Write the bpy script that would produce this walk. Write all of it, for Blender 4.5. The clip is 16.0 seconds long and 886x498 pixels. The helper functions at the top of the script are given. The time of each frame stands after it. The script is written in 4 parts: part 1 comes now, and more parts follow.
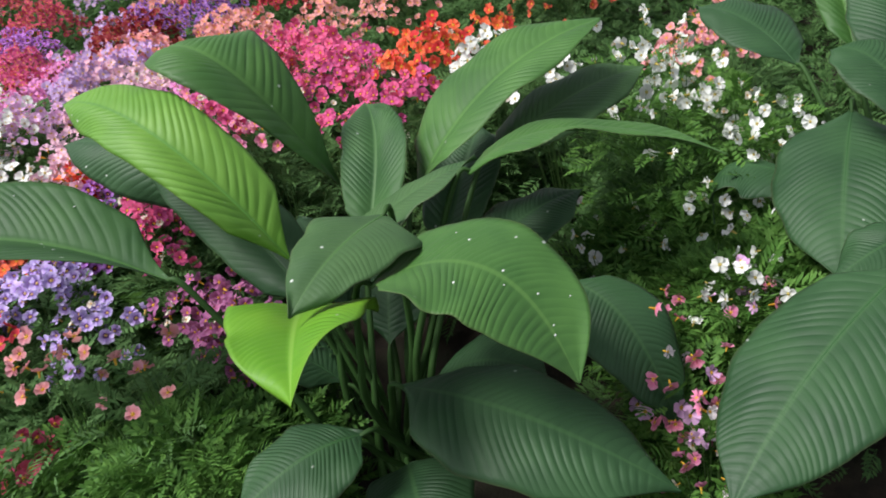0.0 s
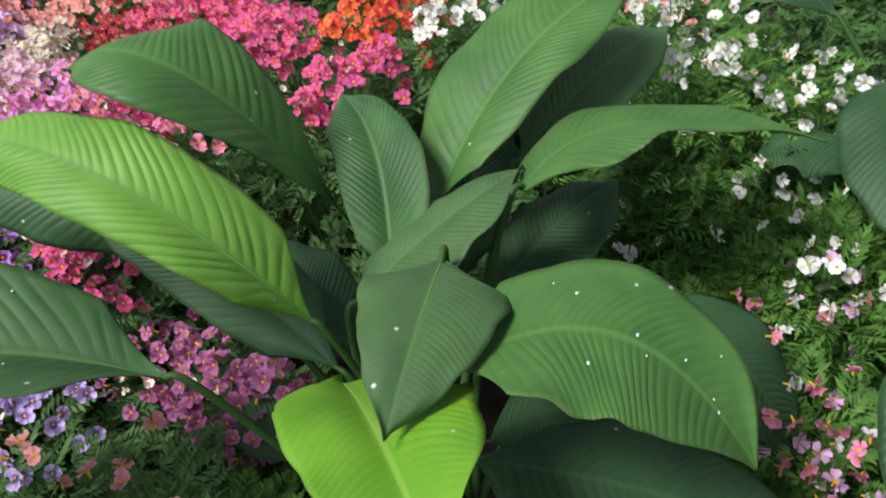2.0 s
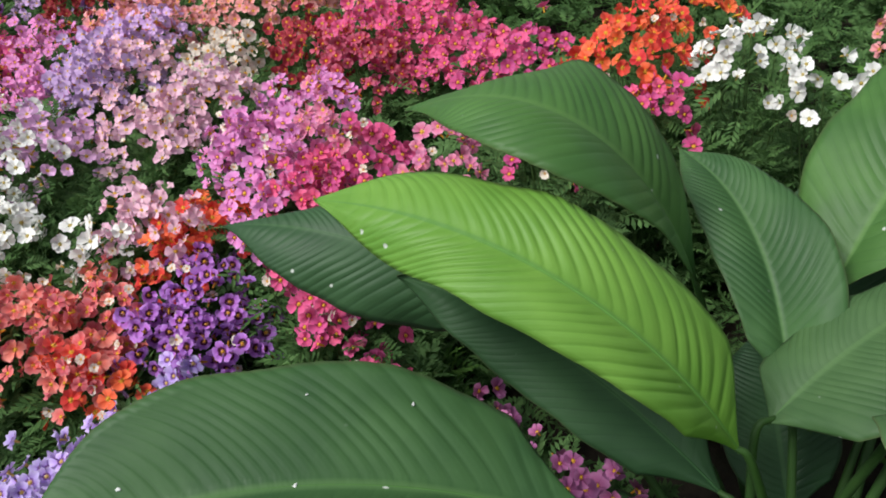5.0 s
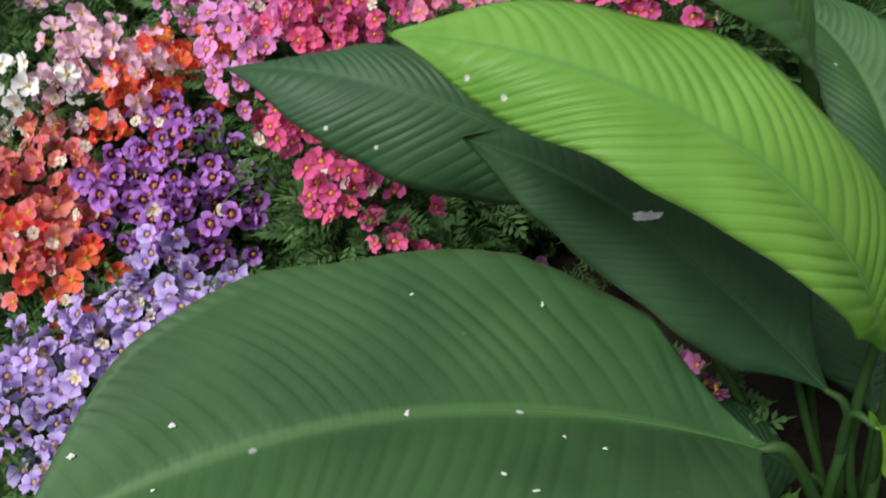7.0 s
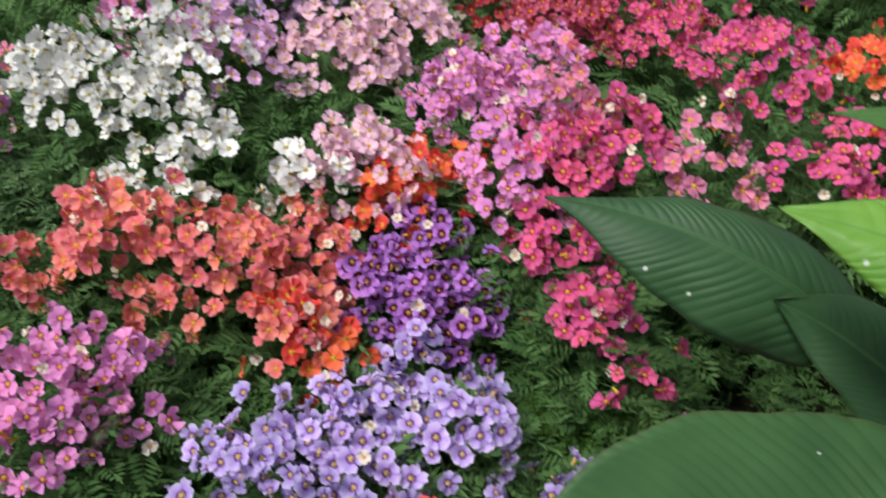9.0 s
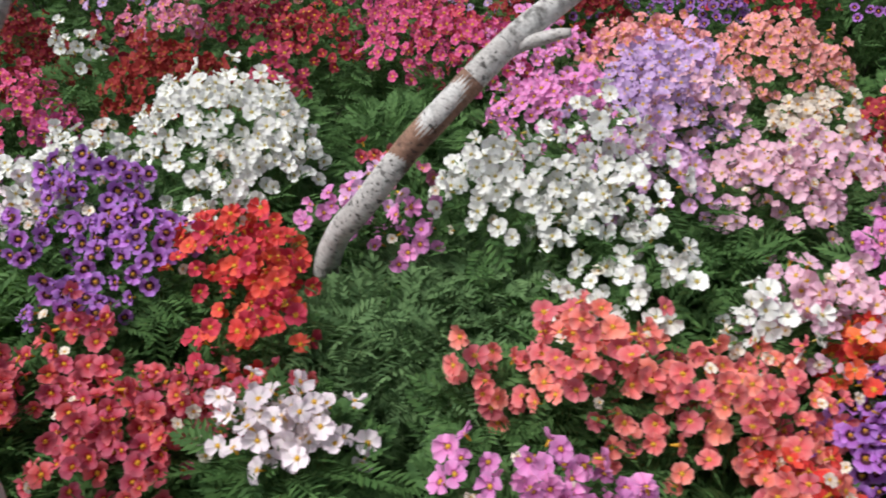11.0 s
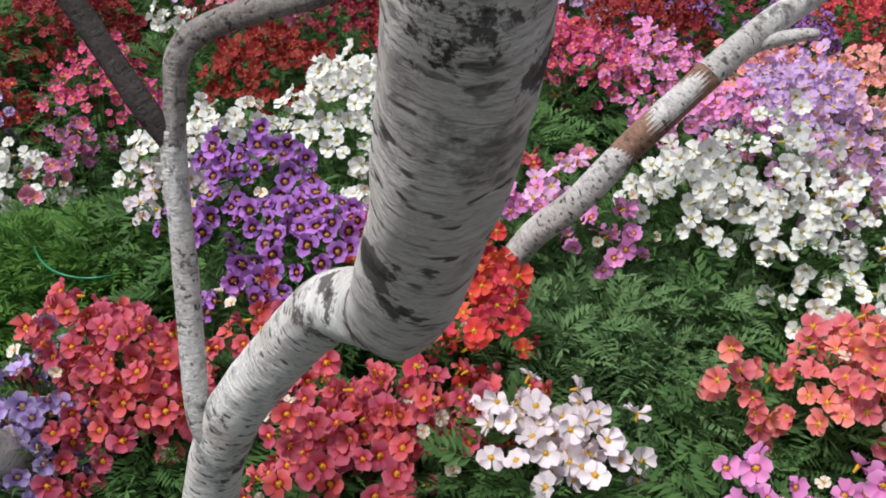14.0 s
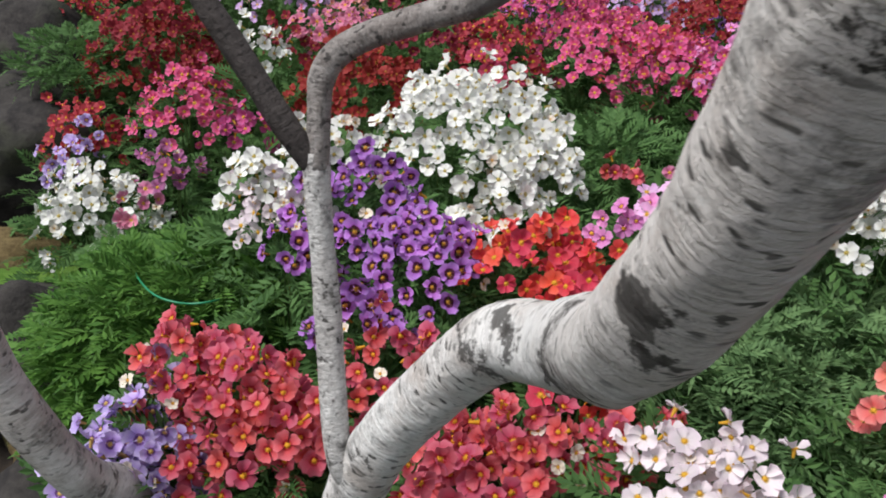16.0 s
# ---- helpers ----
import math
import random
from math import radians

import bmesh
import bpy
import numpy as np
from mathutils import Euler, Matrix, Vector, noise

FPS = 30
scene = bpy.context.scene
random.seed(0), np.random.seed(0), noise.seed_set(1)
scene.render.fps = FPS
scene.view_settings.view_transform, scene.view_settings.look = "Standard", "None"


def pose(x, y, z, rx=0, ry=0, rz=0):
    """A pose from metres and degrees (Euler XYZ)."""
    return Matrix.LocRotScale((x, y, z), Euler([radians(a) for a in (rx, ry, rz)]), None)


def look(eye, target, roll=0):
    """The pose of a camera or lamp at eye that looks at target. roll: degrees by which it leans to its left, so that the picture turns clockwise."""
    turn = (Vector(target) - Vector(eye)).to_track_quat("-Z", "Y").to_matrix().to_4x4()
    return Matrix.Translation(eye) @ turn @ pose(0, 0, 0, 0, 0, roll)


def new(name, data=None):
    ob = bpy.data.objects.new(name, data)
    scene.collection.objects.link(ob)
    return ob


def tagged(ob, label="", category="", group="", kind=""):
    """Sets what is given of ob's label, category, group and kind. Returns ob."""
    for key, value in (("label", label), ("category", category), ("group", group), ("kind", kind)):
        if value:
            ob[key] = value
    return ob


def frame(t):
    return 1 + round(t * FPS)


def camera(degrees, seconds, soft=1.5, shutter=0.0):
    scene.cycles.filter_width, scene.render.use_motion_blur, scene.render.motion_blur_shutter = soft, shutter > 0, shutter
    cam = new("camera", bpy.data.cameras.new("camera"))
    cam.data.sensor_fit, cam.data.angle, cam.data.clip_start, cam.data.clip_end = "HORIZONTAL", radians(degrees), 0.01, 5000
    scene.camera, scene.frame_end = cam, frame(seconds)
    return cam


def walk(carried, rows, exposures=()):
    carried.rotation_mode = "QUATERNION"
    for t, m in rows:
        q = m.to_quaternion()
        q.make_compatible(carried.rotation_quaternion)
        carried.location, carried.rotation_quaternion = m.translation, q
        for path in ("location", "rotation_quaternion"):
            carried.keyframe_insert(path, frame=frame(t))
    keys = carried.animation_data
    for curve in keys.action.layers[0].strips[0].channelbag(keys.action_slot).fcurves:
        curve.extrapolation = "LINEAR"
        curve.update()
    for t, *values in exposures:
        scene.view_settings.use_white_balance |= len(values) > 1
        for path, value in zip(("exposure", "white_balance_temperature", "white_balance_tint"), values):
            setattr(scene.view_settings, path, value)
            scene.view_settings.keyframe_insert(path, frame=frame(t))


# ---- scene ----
cam = camera(56.0, 16.0, 1.8, 0.3)
PATH = [
    (0, (0.546, 0.271, 1.436), (0.15, 1.946, 0.417), -14.8),
    (0.5, (0.497, 0.408, 1.433), (0.137, 2.023, 0.309), -16.5),
    (1, (0.436, 0.488, 1.448), (0.094, 2.05, 0.247), -16.2),
    (1.5, (0.332, 0.541, 1.488), (0.111, 2.15, 0.32), -16.1),
    (2, (0.276, 0.57, 1.481), (0.181, 2.135, 0.24), -15.3),
    (2.5, (0.242, 0.608, 1.456), (0.245, 2.092, 0.115), -14.5),
    (3, (0.159, 0.697, 1.481), (0.175, 2.155, 0.112), -15.3),
    (3.5, (0.089, 0.761, 1.509), (-0.097, 2.293, 0.236), -18.0),
    (3.7, (0.048, 0.795, 1.505), (-0.217, 2.348, 0.273), -17.6),
    (5.8, (-0.234, 0.867, 1.535), (-0.225, 2.426, 0.282), -7.8),
    (6, (-0.247, 0.889, 1.521), (-0.198, 2.411, 0.225), -7.7),
    (6.5, (-0.293, 0.942, 1.482), (-0.177, 2.348, 0.063), -5.6),
    (7, (-0.336, 0.989, 1.429), (-0.277, 2.301, -0.079), -6.8),
    (7.5, (-0.376, 1.021, 1.404), (-0.359, 2.235, -0.185), -4.7),
    (8, (-0.442, 1.02, 1.416), (-0.438, 2.274, -0.142), -4.2),
    (8.5, (-0.534, 0.998, 1.453), (-0.54, 2.365, -0.007), -2.6),
    (9, (-0.627, 0.979, 1.502), (-0.609, 2.468, 0.167), 1.7),
    (9.5, (-0.749, 0.995, 1.495), (-0.79, 2.576, 0.271), 3.0),
    (10, (-0.811, 1.049, 1.53), (-1.025, 2.577, 0.258), 0.3),
    (10.2, (-0.856, 1.05, 1.518), (-1.152, 2.592, 0.279), -0.5),
    (12.3, (-1.422, 0.949, 1.362), (-1.72, 2.642, 0.341), 4.5),
    (12.5, (-1.443, 0.974, 1.347), (-1.735, 2.681, 0.348), 5.0),
    (13, (-1.474, 0.991, 1.328), (-1.705, 2.66, 0.25), 7.5),
    (13.5, (-1.48, 0.991, 1.335), (-1.678, 2.669, 0.264), 9.1),
    (14, (-1.482, 1.001, 1.338), (-1.677, 2.686, 0.278), 7.7),
    (14.5, (-1.498, 1.009, 1.332), (-1.728, 2.697, 0.286), 6.8),
    (15, (-1.515, 1.014, 1.335), (-1.776, 2.702, 0.294), 5.9),
    (15.5, (-1.534, 1.02, 1.33), (-1.83, 2.704, 0.291), 5.4),
    (16, (-1.569, 1.032, 1.312), (-1.893, 2.707, 0.269), 4.7),
]
walk(cam, [(t, look(eye, target, roll)) for t, eye, target, roll in PATH], [(0, 0.80), (3.0, 0.72), (6.0, 0.46), (8.0, 0.50), (12.0, 0.44), (16, 0.42)])

scene.render.film_transparent = False

# ---- light ----
world = bpy.data.worlds.new("sky")
scene.world = world
world.use_nodes = True
wn, wl = world.node_tree.nodes, world.node_tree.links
sky = wn.new("ShaderNodeTexSky")
sky.sky_type, sky.sun_disc = "NISHITA", False
sky.sun_elevation, sky.sun_rotation = radians(62), radians(247)
soft_sky = wn.new("ShaderNodeHueSaturation")
soft_sky.inputs["Saturation"].default_value = 0.35
wl.new(sky.outputs[0], soft_sky.inputs["Color"])
wl.new(soft_sky.outputs[0], wn["Background"].inputs[0])
wn["Background"].inputs[1].default_value = 0.085
sun = new("sun", bpy.data.lights.new("sun", "SUN"))
sun.data.energy, sun.data.angle, sun.data.color = 2.75, radians(22), (1.0, 0.985, 0.97)
sun.matrix_world = look((-4.0, 0.3, 8.0), (-0.4, 2.0, 0.5))


# ---- materials ----
def material(name):
    m = bpy.data.materials.new(name)
    m.use_nodes = True
    m.node_tree.nodes.clear()
    return m, m.node_tree.nodes, m.node_tree.links


def ramp(nodes, stops, mode="LINEAR"):
    r = nodes.new("ShaderNodeValToRGB")
    e = r.color_ramp.elements
    r.color_ramp.interpolation = mode
    while len(e) < len(stops):
        e.new(0.5)
    for el, (p, c) in zip(e, stops):
        el.position, el.color = p, (*c, 1)
    return r


def mix_rgb(nodes, links, fac, a, b, kind="MIX"):
    n = nodes.new("ShaderNodeMix")
    n.data_type, n.blend_type = "RGBA", kind
    for value, socket in ((fac, n.inputs[0]), (a, n.inputs[6]), (b, n.inputs[7])):
        if isinstance(value, (int, float)):
            socket.default_value = value
        elif isinstance(value, tuple):
            socket.default_value = (*value, 1)
        else:
            links.new(value, socket)
    return n.outputs[2]


def math_node(nodes, links, op, a, b=0.0):
    n = nodes.new("ShaderNodeMath")
    n.operation = op
    for value, socket in ((a, n.inputs[0]), (b, n.inputs[1])):
        if isinstance(value, (int, float)):
            socket.default_value = value
        else:
            links.new(value, socket)
    return n.outputs[0]


def noise_node(nodes, links, scale, detail=4.0, vector=None, rough=0.55):
    n = nodes.new("ShaderNodeTexNoise")
    n.inputs["Scale"].default_value, n.inputs["Detail"].default_value, n.inputs["Roughness"].default_value = scale, detail, rough
    if vector is not None:
        links.new(vector, n.inputs["Vector"])
    return n


def finish(m, nodes, links, color, rough, bump=None, bump_strength=0.3, distance=0.002, thin=0.0, specular=0.5, thin_color=None):
    out, bsdf = nodes.new("ShaderNodeOutputMaterial"), nodes.new("ShaderNodeBsdfPrincipled")
    links.new(color, bsdf.inputs["Base Color"])
    if isinstance(rough, float):
        bsdf.inputs["Roughness"].default_value = rough
    else:
        links.new(rough, bsdf.inputs["Roughness"])
    bsdf.inputs["Specular IOR Level"].default_value = specular
    if bump is not None:
        b = nodes.new("ShaderNodeBump")
        b.inputs["Strength"].default_value, b.inputs["Distance"].default_value = bump_strength, distance
        links.new(bump, b.inputs["Height"])
        links.new(b.outputs[0], bsdf.inputs["Normal"])
    shader = bsdf.outputs[0]
    if thin:
        t, mx = nodes.new("ShaderNodeBsdfTranslucent"), nodes.new("ShaderNodeMixShader")
        links.new(thin_color or color, t.inputs[0])
        mx.inputs[0].default_value = thin
        links.new(shader, mx.inputs[1])
        links.new(t.outputs[0], mx.inputs[2])
        shader = mx.outputs[0]
    links.new(shader, out.inputs[0])
    return m


def coords(nodes, kind="Object"):
    return nodes.new("ShaderNodeTexCoord").outputs[kind]


def lily_material(name, dark, light, rib, gloss=0.46, thin=0.12):
    """Blade of a peace lily: uv.x runs along the leaf, uv.y from -1 to 1 across it (stored 0 to 1)."""
    m, n, l = material(name)
    sep = n.new("ShaderNodeSeparateXYZ")
    l.new(coords(n, "UV"), sep.inputs[0])
    across = math_node(n, l, "ABSOLUTE", math_node(n, l, "SUBTRACT", math_node(n, l, "MULTIPLY", sep.outputs[1], 2.0), 1.0))
    phase = sep.outputs[0]
    fine = math_node(n, l, "SINE", math_node(n, l, "MULTIPLY", phase, 420.0))
    veins = math_node(n, l, "SINE", math_node(n, l, "MULTIPLY", phase, 141.4))
    place = coords(n)
    blotch = noise_node(n, l, 9.0, 3.0, place)
    grain = noise_node(n, l, 160.0, 2.0, place)
    base = mix_rgb(n, l, ramp_out(n, l, blotch.outputs[0], 0.35, 0.68), dark, light)
    base = mix_rgb(n, l, math_node(n, l, "MULTIPLY", math_node(n, l, "ADD", math_node(n, l, "MULTIPLY", veins, 0.5), 0.5), 0.14), base, light)
    base = mix_rgb(n, l, math_node(n, l, "MULTIPLY", grain.outputs[0], 0.22), base, dark)
    line = math_node(n, l, "ABSOLUTE", math_node(n, l, "SINE", math_node(n, l, "MULTIPLY", phase, 70.7)))
    base = mix_rgb(n, l, math_node(n, l, "MULTIPLY", ramp_out(n, l, line, 0.34, 0.02), 0.42), base, dark)
    midline = ramp_out(n, l, across, 0.055, 0.02)
    base = mix_rgb(n, l, math_node(n, l, "MULTIPLY", midline, 0.6), base, rib)
    edge = ramp_out(n, l, across, 0.965, 1.0)
    base = mix_rgb(n, l, math_node(n, l, "MULTIPLY", edge, 0.35), base, (0.10, 0.09, 0.04))
    specks = n.new("ShaderNodeTexVoronoi")
    specks.inputs["Scale"].default_value = 34.0
    l.new(place, specks.inputs["Vector"])
    gate = noise_node(n, l, 16.0, 1.0, place)
    dust = math_node(n, l, "MULTIPLY", ramp_out(n, l, specks.outputs["Distance"], 0.11, 0.06), ramp_out(n, l, gate.outputs[0], 0.61, 0.65))
    base = mix_rgb(n, l, math_node(n, l, "MULTIPLY", dust, 0.85), base, (0.62, 0.66, 0.6))
    scuff = noise_node(n, l, 60.0, 5.0, place, 0.7)
    base = mix_rgb(n, l, math_node(n, l, "MULTIPLY", ramp_out(n, l, scuff.outputs[0], 0.62, 0.75), 0.25), base, light)
    rough = math_node(n, l, "ADD", math_node(n, l, "MULTIPLY", blotch.outputs[0], 0.2), gloss)
    height = math_node(n, l, "ADD", math_node(n, l, "MULTIPLY", fine, 0.10), math_node(n, l, "MULTIPLY", grain.outputs[0], 0.8))
    return finish(m, n, l, base, rough, height, 0.3, 0.0008, thin, 0.38)


def ramp_out(nodes, links, value, low, high):
    n = nodes.new("ShaderNodeMapRange")
    n.clamp = True
    links.new(value, n.inputs[0])
    n.inputs[1].default_value, n.inputs[2].default_value = low, high
    return n.outputs[0]


LILY_MID = lily_material("lily_leaf_green", (0.040, 0.115, 0.024), (0.076, 0.186, 0.038), (0.10, 0.22, 0.05))
LILY_DULL = lily_material("lily_leaf_deep", (0.030, 0.088, 0.026), (0.057, 0.142, 0.040), (0.09, 0.19, 0.06), 0.5)
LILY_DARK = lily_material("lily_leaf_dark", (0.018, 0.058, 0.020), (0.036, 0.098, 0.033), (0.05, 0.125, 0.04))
LILY_GREY = lily_material("lily_leaf_dull", (0.038, 0.094, 0.030), (0.070, 0.148, 0.048), (0.09, 0.18, 0.06), 0.5)
LILY_LIME = lily_material("lily_leaf_young", (0.11, 0.27, 0.032), (0.185, 0.375, 0.055), (0.085, 0.235, 0.05), 0.44, 0.2)
LILY_YELLOW = lily_material("lily_leaf_yellow_green", (0.115, 0.30, 0.018), (0.185, 0.39, 0.028), (0.25, 0.45, 0.07), 0.42, 0.2)


def plain_green(name, a, b, scale=30.0, rough=0.55, thin=0.0):
    m, n, l = material(name)
    place = coords(n)
    big, small = noise_node(n, l, scale, 4.0, place), noise_node(n, l, scale * 9, 2.0, place)
    isle = n.new("ShaderNodeNewGeometry").outputs["Random Per Island"]
    pick = math_node(n, l, "ADD", math_node(n, l, "MULTIPLY", big.outputs[0], 0.5), math_node(n, l, "MULTIPLY", isle, 0.5))
    base = mix_rgb(n, l, ramp_out(n, l, pick, 0.15, 0.85), a, b)
    return finish(m, n, l, base, rough, small.outputs[0], 0.3, 0.001, thin, 0.22)


# Stalk green is darkened to carry the dense shade under the lily's blades.
PETIOLE = plain_green("petiole_shaded_green", (0.018, 0.052, 0.013), (0.042, 0.10, 0.022))
FOLIAGE = plain_green("feathery_leaf", (0.048, 0.116, 0.034), (0.135, 0.26, 0.082), 8.0, 0.7, 0.28)
FOLIAGE_FRESH = plain_green("feathery_leaf_fresh", (0.044, 0.13, 0.022), (0.14, 0.29, 0.056), 8.0, 0.6, 0.25)
FOLIAGE_GREY = plain_green("feathery_leaf_greyish", (0.075, 0.15, 0.058), (0.185, 0.31, 0.125), 8.0, 0.7, 0.25)
# Leaf colour darkened to deepen the shadows in gaps between plants.
FOLIAGE_SHADED = plain_green("feathery_leaf_shaded", (0.034, 0.092, 0.024), (0.098, 0.195, 0.055), 8.0, 0.7, 0.22)
STEM = plain_green("flower_stem", (0.05, 0.12, 0.03), (0.12, 0.2, 0.06))
FERN = plain_green("fern_green", (0.10, 0.22, 0.03), (0.24, 0.42, 0.08), 14.0, 0.6, 0.25)


def petal_material(name, petal, edge, eye, throat, eye_size=0.34):
    """uv.x runs from the throat to the petal's rim."""
    m, n, l = material(name)
    sep = n.new("ShaderNodeSeparateXYZ")
    l.new(coords(n, "UV"), sep.inputs[0])
    place = coords(n)
    streak = noise_node(n, l, 260.0, 2.0, place)
    radius = math_node(n, l, "ADD", sep.outputs[0], math_node(n, l, "MULTIPLY", math_node(n, l, "SUBTRACT", streak.outputs[0], 0.5), 0.16))
    rim = mix_rgb(n, l, ramp_out(n, l, radius, 0.45, 1.0), petal, edge)
    own = n.new("ShaderNodeObjectInfo").outputs["Random"]
    isle = n.new("ShaderNodeNewGeometry").outputs["Random Per Island"]
    shift = n.new("ShaderNodeHueSaturation")
    l.new(rim, shift.inputs["Color"])
    l.new(math_node(n, l, "ADD", math_node(n, l, "MULTIPLY", own, 0.03), 0.485), shift.inputs["Hue"])
    vary = math_node(n, l, "ADD", math_node(n, l, "MULTIPLY", own, 0.35), math_node(n, l, "MULTIPLY", isle, 0.15))
    l.new(math_node(n, l, "ADD", vary, 0.72), shift.inputs["Value"])
    base = mix_rgb(n, l, ramp_out(n, l, radius, eye_size * 0.8 + 0.07, eye_size * 0.8), shift.outputs[0], eye)
    base = mix_rgb(n, l, ramp_out(n, l, radius, 0.23, 0.17), base, throat)
    return finish(m, n, l, base, 0.62, streak.outputs[0], 0.25, 0.0008, 0.22, 0.25)


YELLOW, MAROON = (0.75, 0.42, 0.04), (0.07, 0.01, 0.03)
PETALS = {
    "white": petal_material("petal_white", (0.80, 0.80, 0.74), (0.84, 0.84, 0.82), (0.74, 0.72, 0.52), (0.52, 0.40, 0.10), 0.26),
    "cream": petal_material("petal_cream", (0.78, 0.68, 0.55), (0.82, 0.74, 0.66), (0.65, 0.36, 0.22), YELLOW, 0.30),
    "whitepink": petal_material("petal_blush", (0.80, 0.72, 0.74), (0.84, 0.72, 0.78), (0.70, 0.52, 0.30), YELLOW, 0.28),
    "palepink": petal_material("petal_pale_pink", (0.80, 0.52, 0.62), (0.82, 0.50, 0.64), (0.74, 0.58, 0.42), YELLOW, 0.28),
    "lilac": petal_material("petal_lilac", (0.66, 0.45, 0.74), (0.66, 0.42, 0.76), (0.75, 0.66, 0.60), YELLOW, 0.26),
    "lilacpink": petal_material("petal_lilac_pink", (0.76, 0.46, 0.72), (0.78, 0.46, 0.74), (0.80, 0.60, 0.36), YELLOW, 0.30),
    "pinklilac": petal_material("petal_orchid_pink", (0.74, 0.25, 0.56), (0.78, 0.33, 0.64), (0.34, 0.04, 0.16), YELLOW, 0.36),
    "pink": petal_material("petal_rose_pink", (0.68, 0.18, 0.31), (0.73, 0.29, 0.44), (0.76, 0.42, 0.20), YELLOW, 0.30),
    "hotpink": petal_material("petal_hot_pink", (0.68, 0.09, 0.25), (0.72, 0.13, 0.32), (0.38, 0.02, 0.08), YELLOW, 0.38),
    "magenta": petal_material("petal_magenta", (0.60, 0.07, 0.22), (0.66, 0.13, 0.34), (0.66, 0.34, 0.18), YELLOW, 0.28),
    "crimson": petal_material("petal_crimson", (0.46, 0.045, 0.10), (0.54, 0.075, 0.16), (0.50, 0.20, 0.10), YELLOW, 0.28),
    "darkred": petal_material("petal_dark_red", (0.24, 0.016, 0.026), (0.30, 0.028, 0.044), (0.26, 0.02, 0.02), (0.4, 0.16, 0.03), 0.28),
    "coral": petal_material("petal_coral", (0.77, 0.15, 0.145), (0.80, 0.26, 0.25), (0.72, 0.22, 0.10), YELLOW, 0.30),
    "salmon": petal_material("petal_salmon", (0.74, 0.26, 0.27), (0.78, 0.38, 0.40), (0.75, 0.40, 0.12), YELLOW, 0.30),
    "red": petal_material("petal_red", (0.66, 0.042, 0.05), (0.72, 0.08, 0.09), (0.62, 0.16, 0.03), YELLOW, 0.28),
    "redorange": petal_material("petal_vermilion", (0.48, 0.045, 0.036), (0.54, 0.085, 0.07), (0.60, 0.16, 0.03), YELLOW, 0.28),
    "orange": petal_material("petal_orange", (0.80, 0.09, 0.045), (0.82, 0.13, 0.08), (0.74, 0.28, 0.04), YELLOW, 0.30),
    "coralred": petal_material("petal_coral_red", (0.60, 0.075, 0.112), (0.69, 0.165, 0.215), (0.40, 0.02, 0.025), (0.8, 0.40, 0.03), 0.42),
    "purple": petal_material("petal_purple", (0.40, 0.12, 0.52), (0.50, 0.24, 0.66), MAROON, (0.62, 0.30, 0.04), 0.55),
    "lavender": petal_material("petal_lavender", (0.44, 0.30, 0.70), (0.62, 0.52, 0.82), (0.16, 0.06, 0.24), (0.68, 0.46, 0.14), 0.42),
    # Mauve toned down in colour for the shadow cast by the lily leaves above.
    "mauve": petal_material("petal_mauve_shaded", (0.38, 0.10, 0.25), (0.48, 0.18, 0.36), (0.25, 0.03, 0.10), YELLOW, 0.30),
}
WORDS = {"white": "white", "cream": "cream", "whitepink": "blush white", "palepink": "pale pink", "lilac": "pale lilac", "lilacpink": "lilac pink",
         "pinklilac": "orchid pink", "pink": "rose pink", "hotpink": "hot pink", "magenta": "magenta", "crimson": "crimson", "darkred": "dark red",
         "coral": "coral orange", "salmon": "salmon pink", "red": "scarlet", "redorange": "vermilion", "orange": "bright orange",
         "coralred": "coral red", "purple": "violet", "lavender": "lavender blue", "mauve": "mauve"}


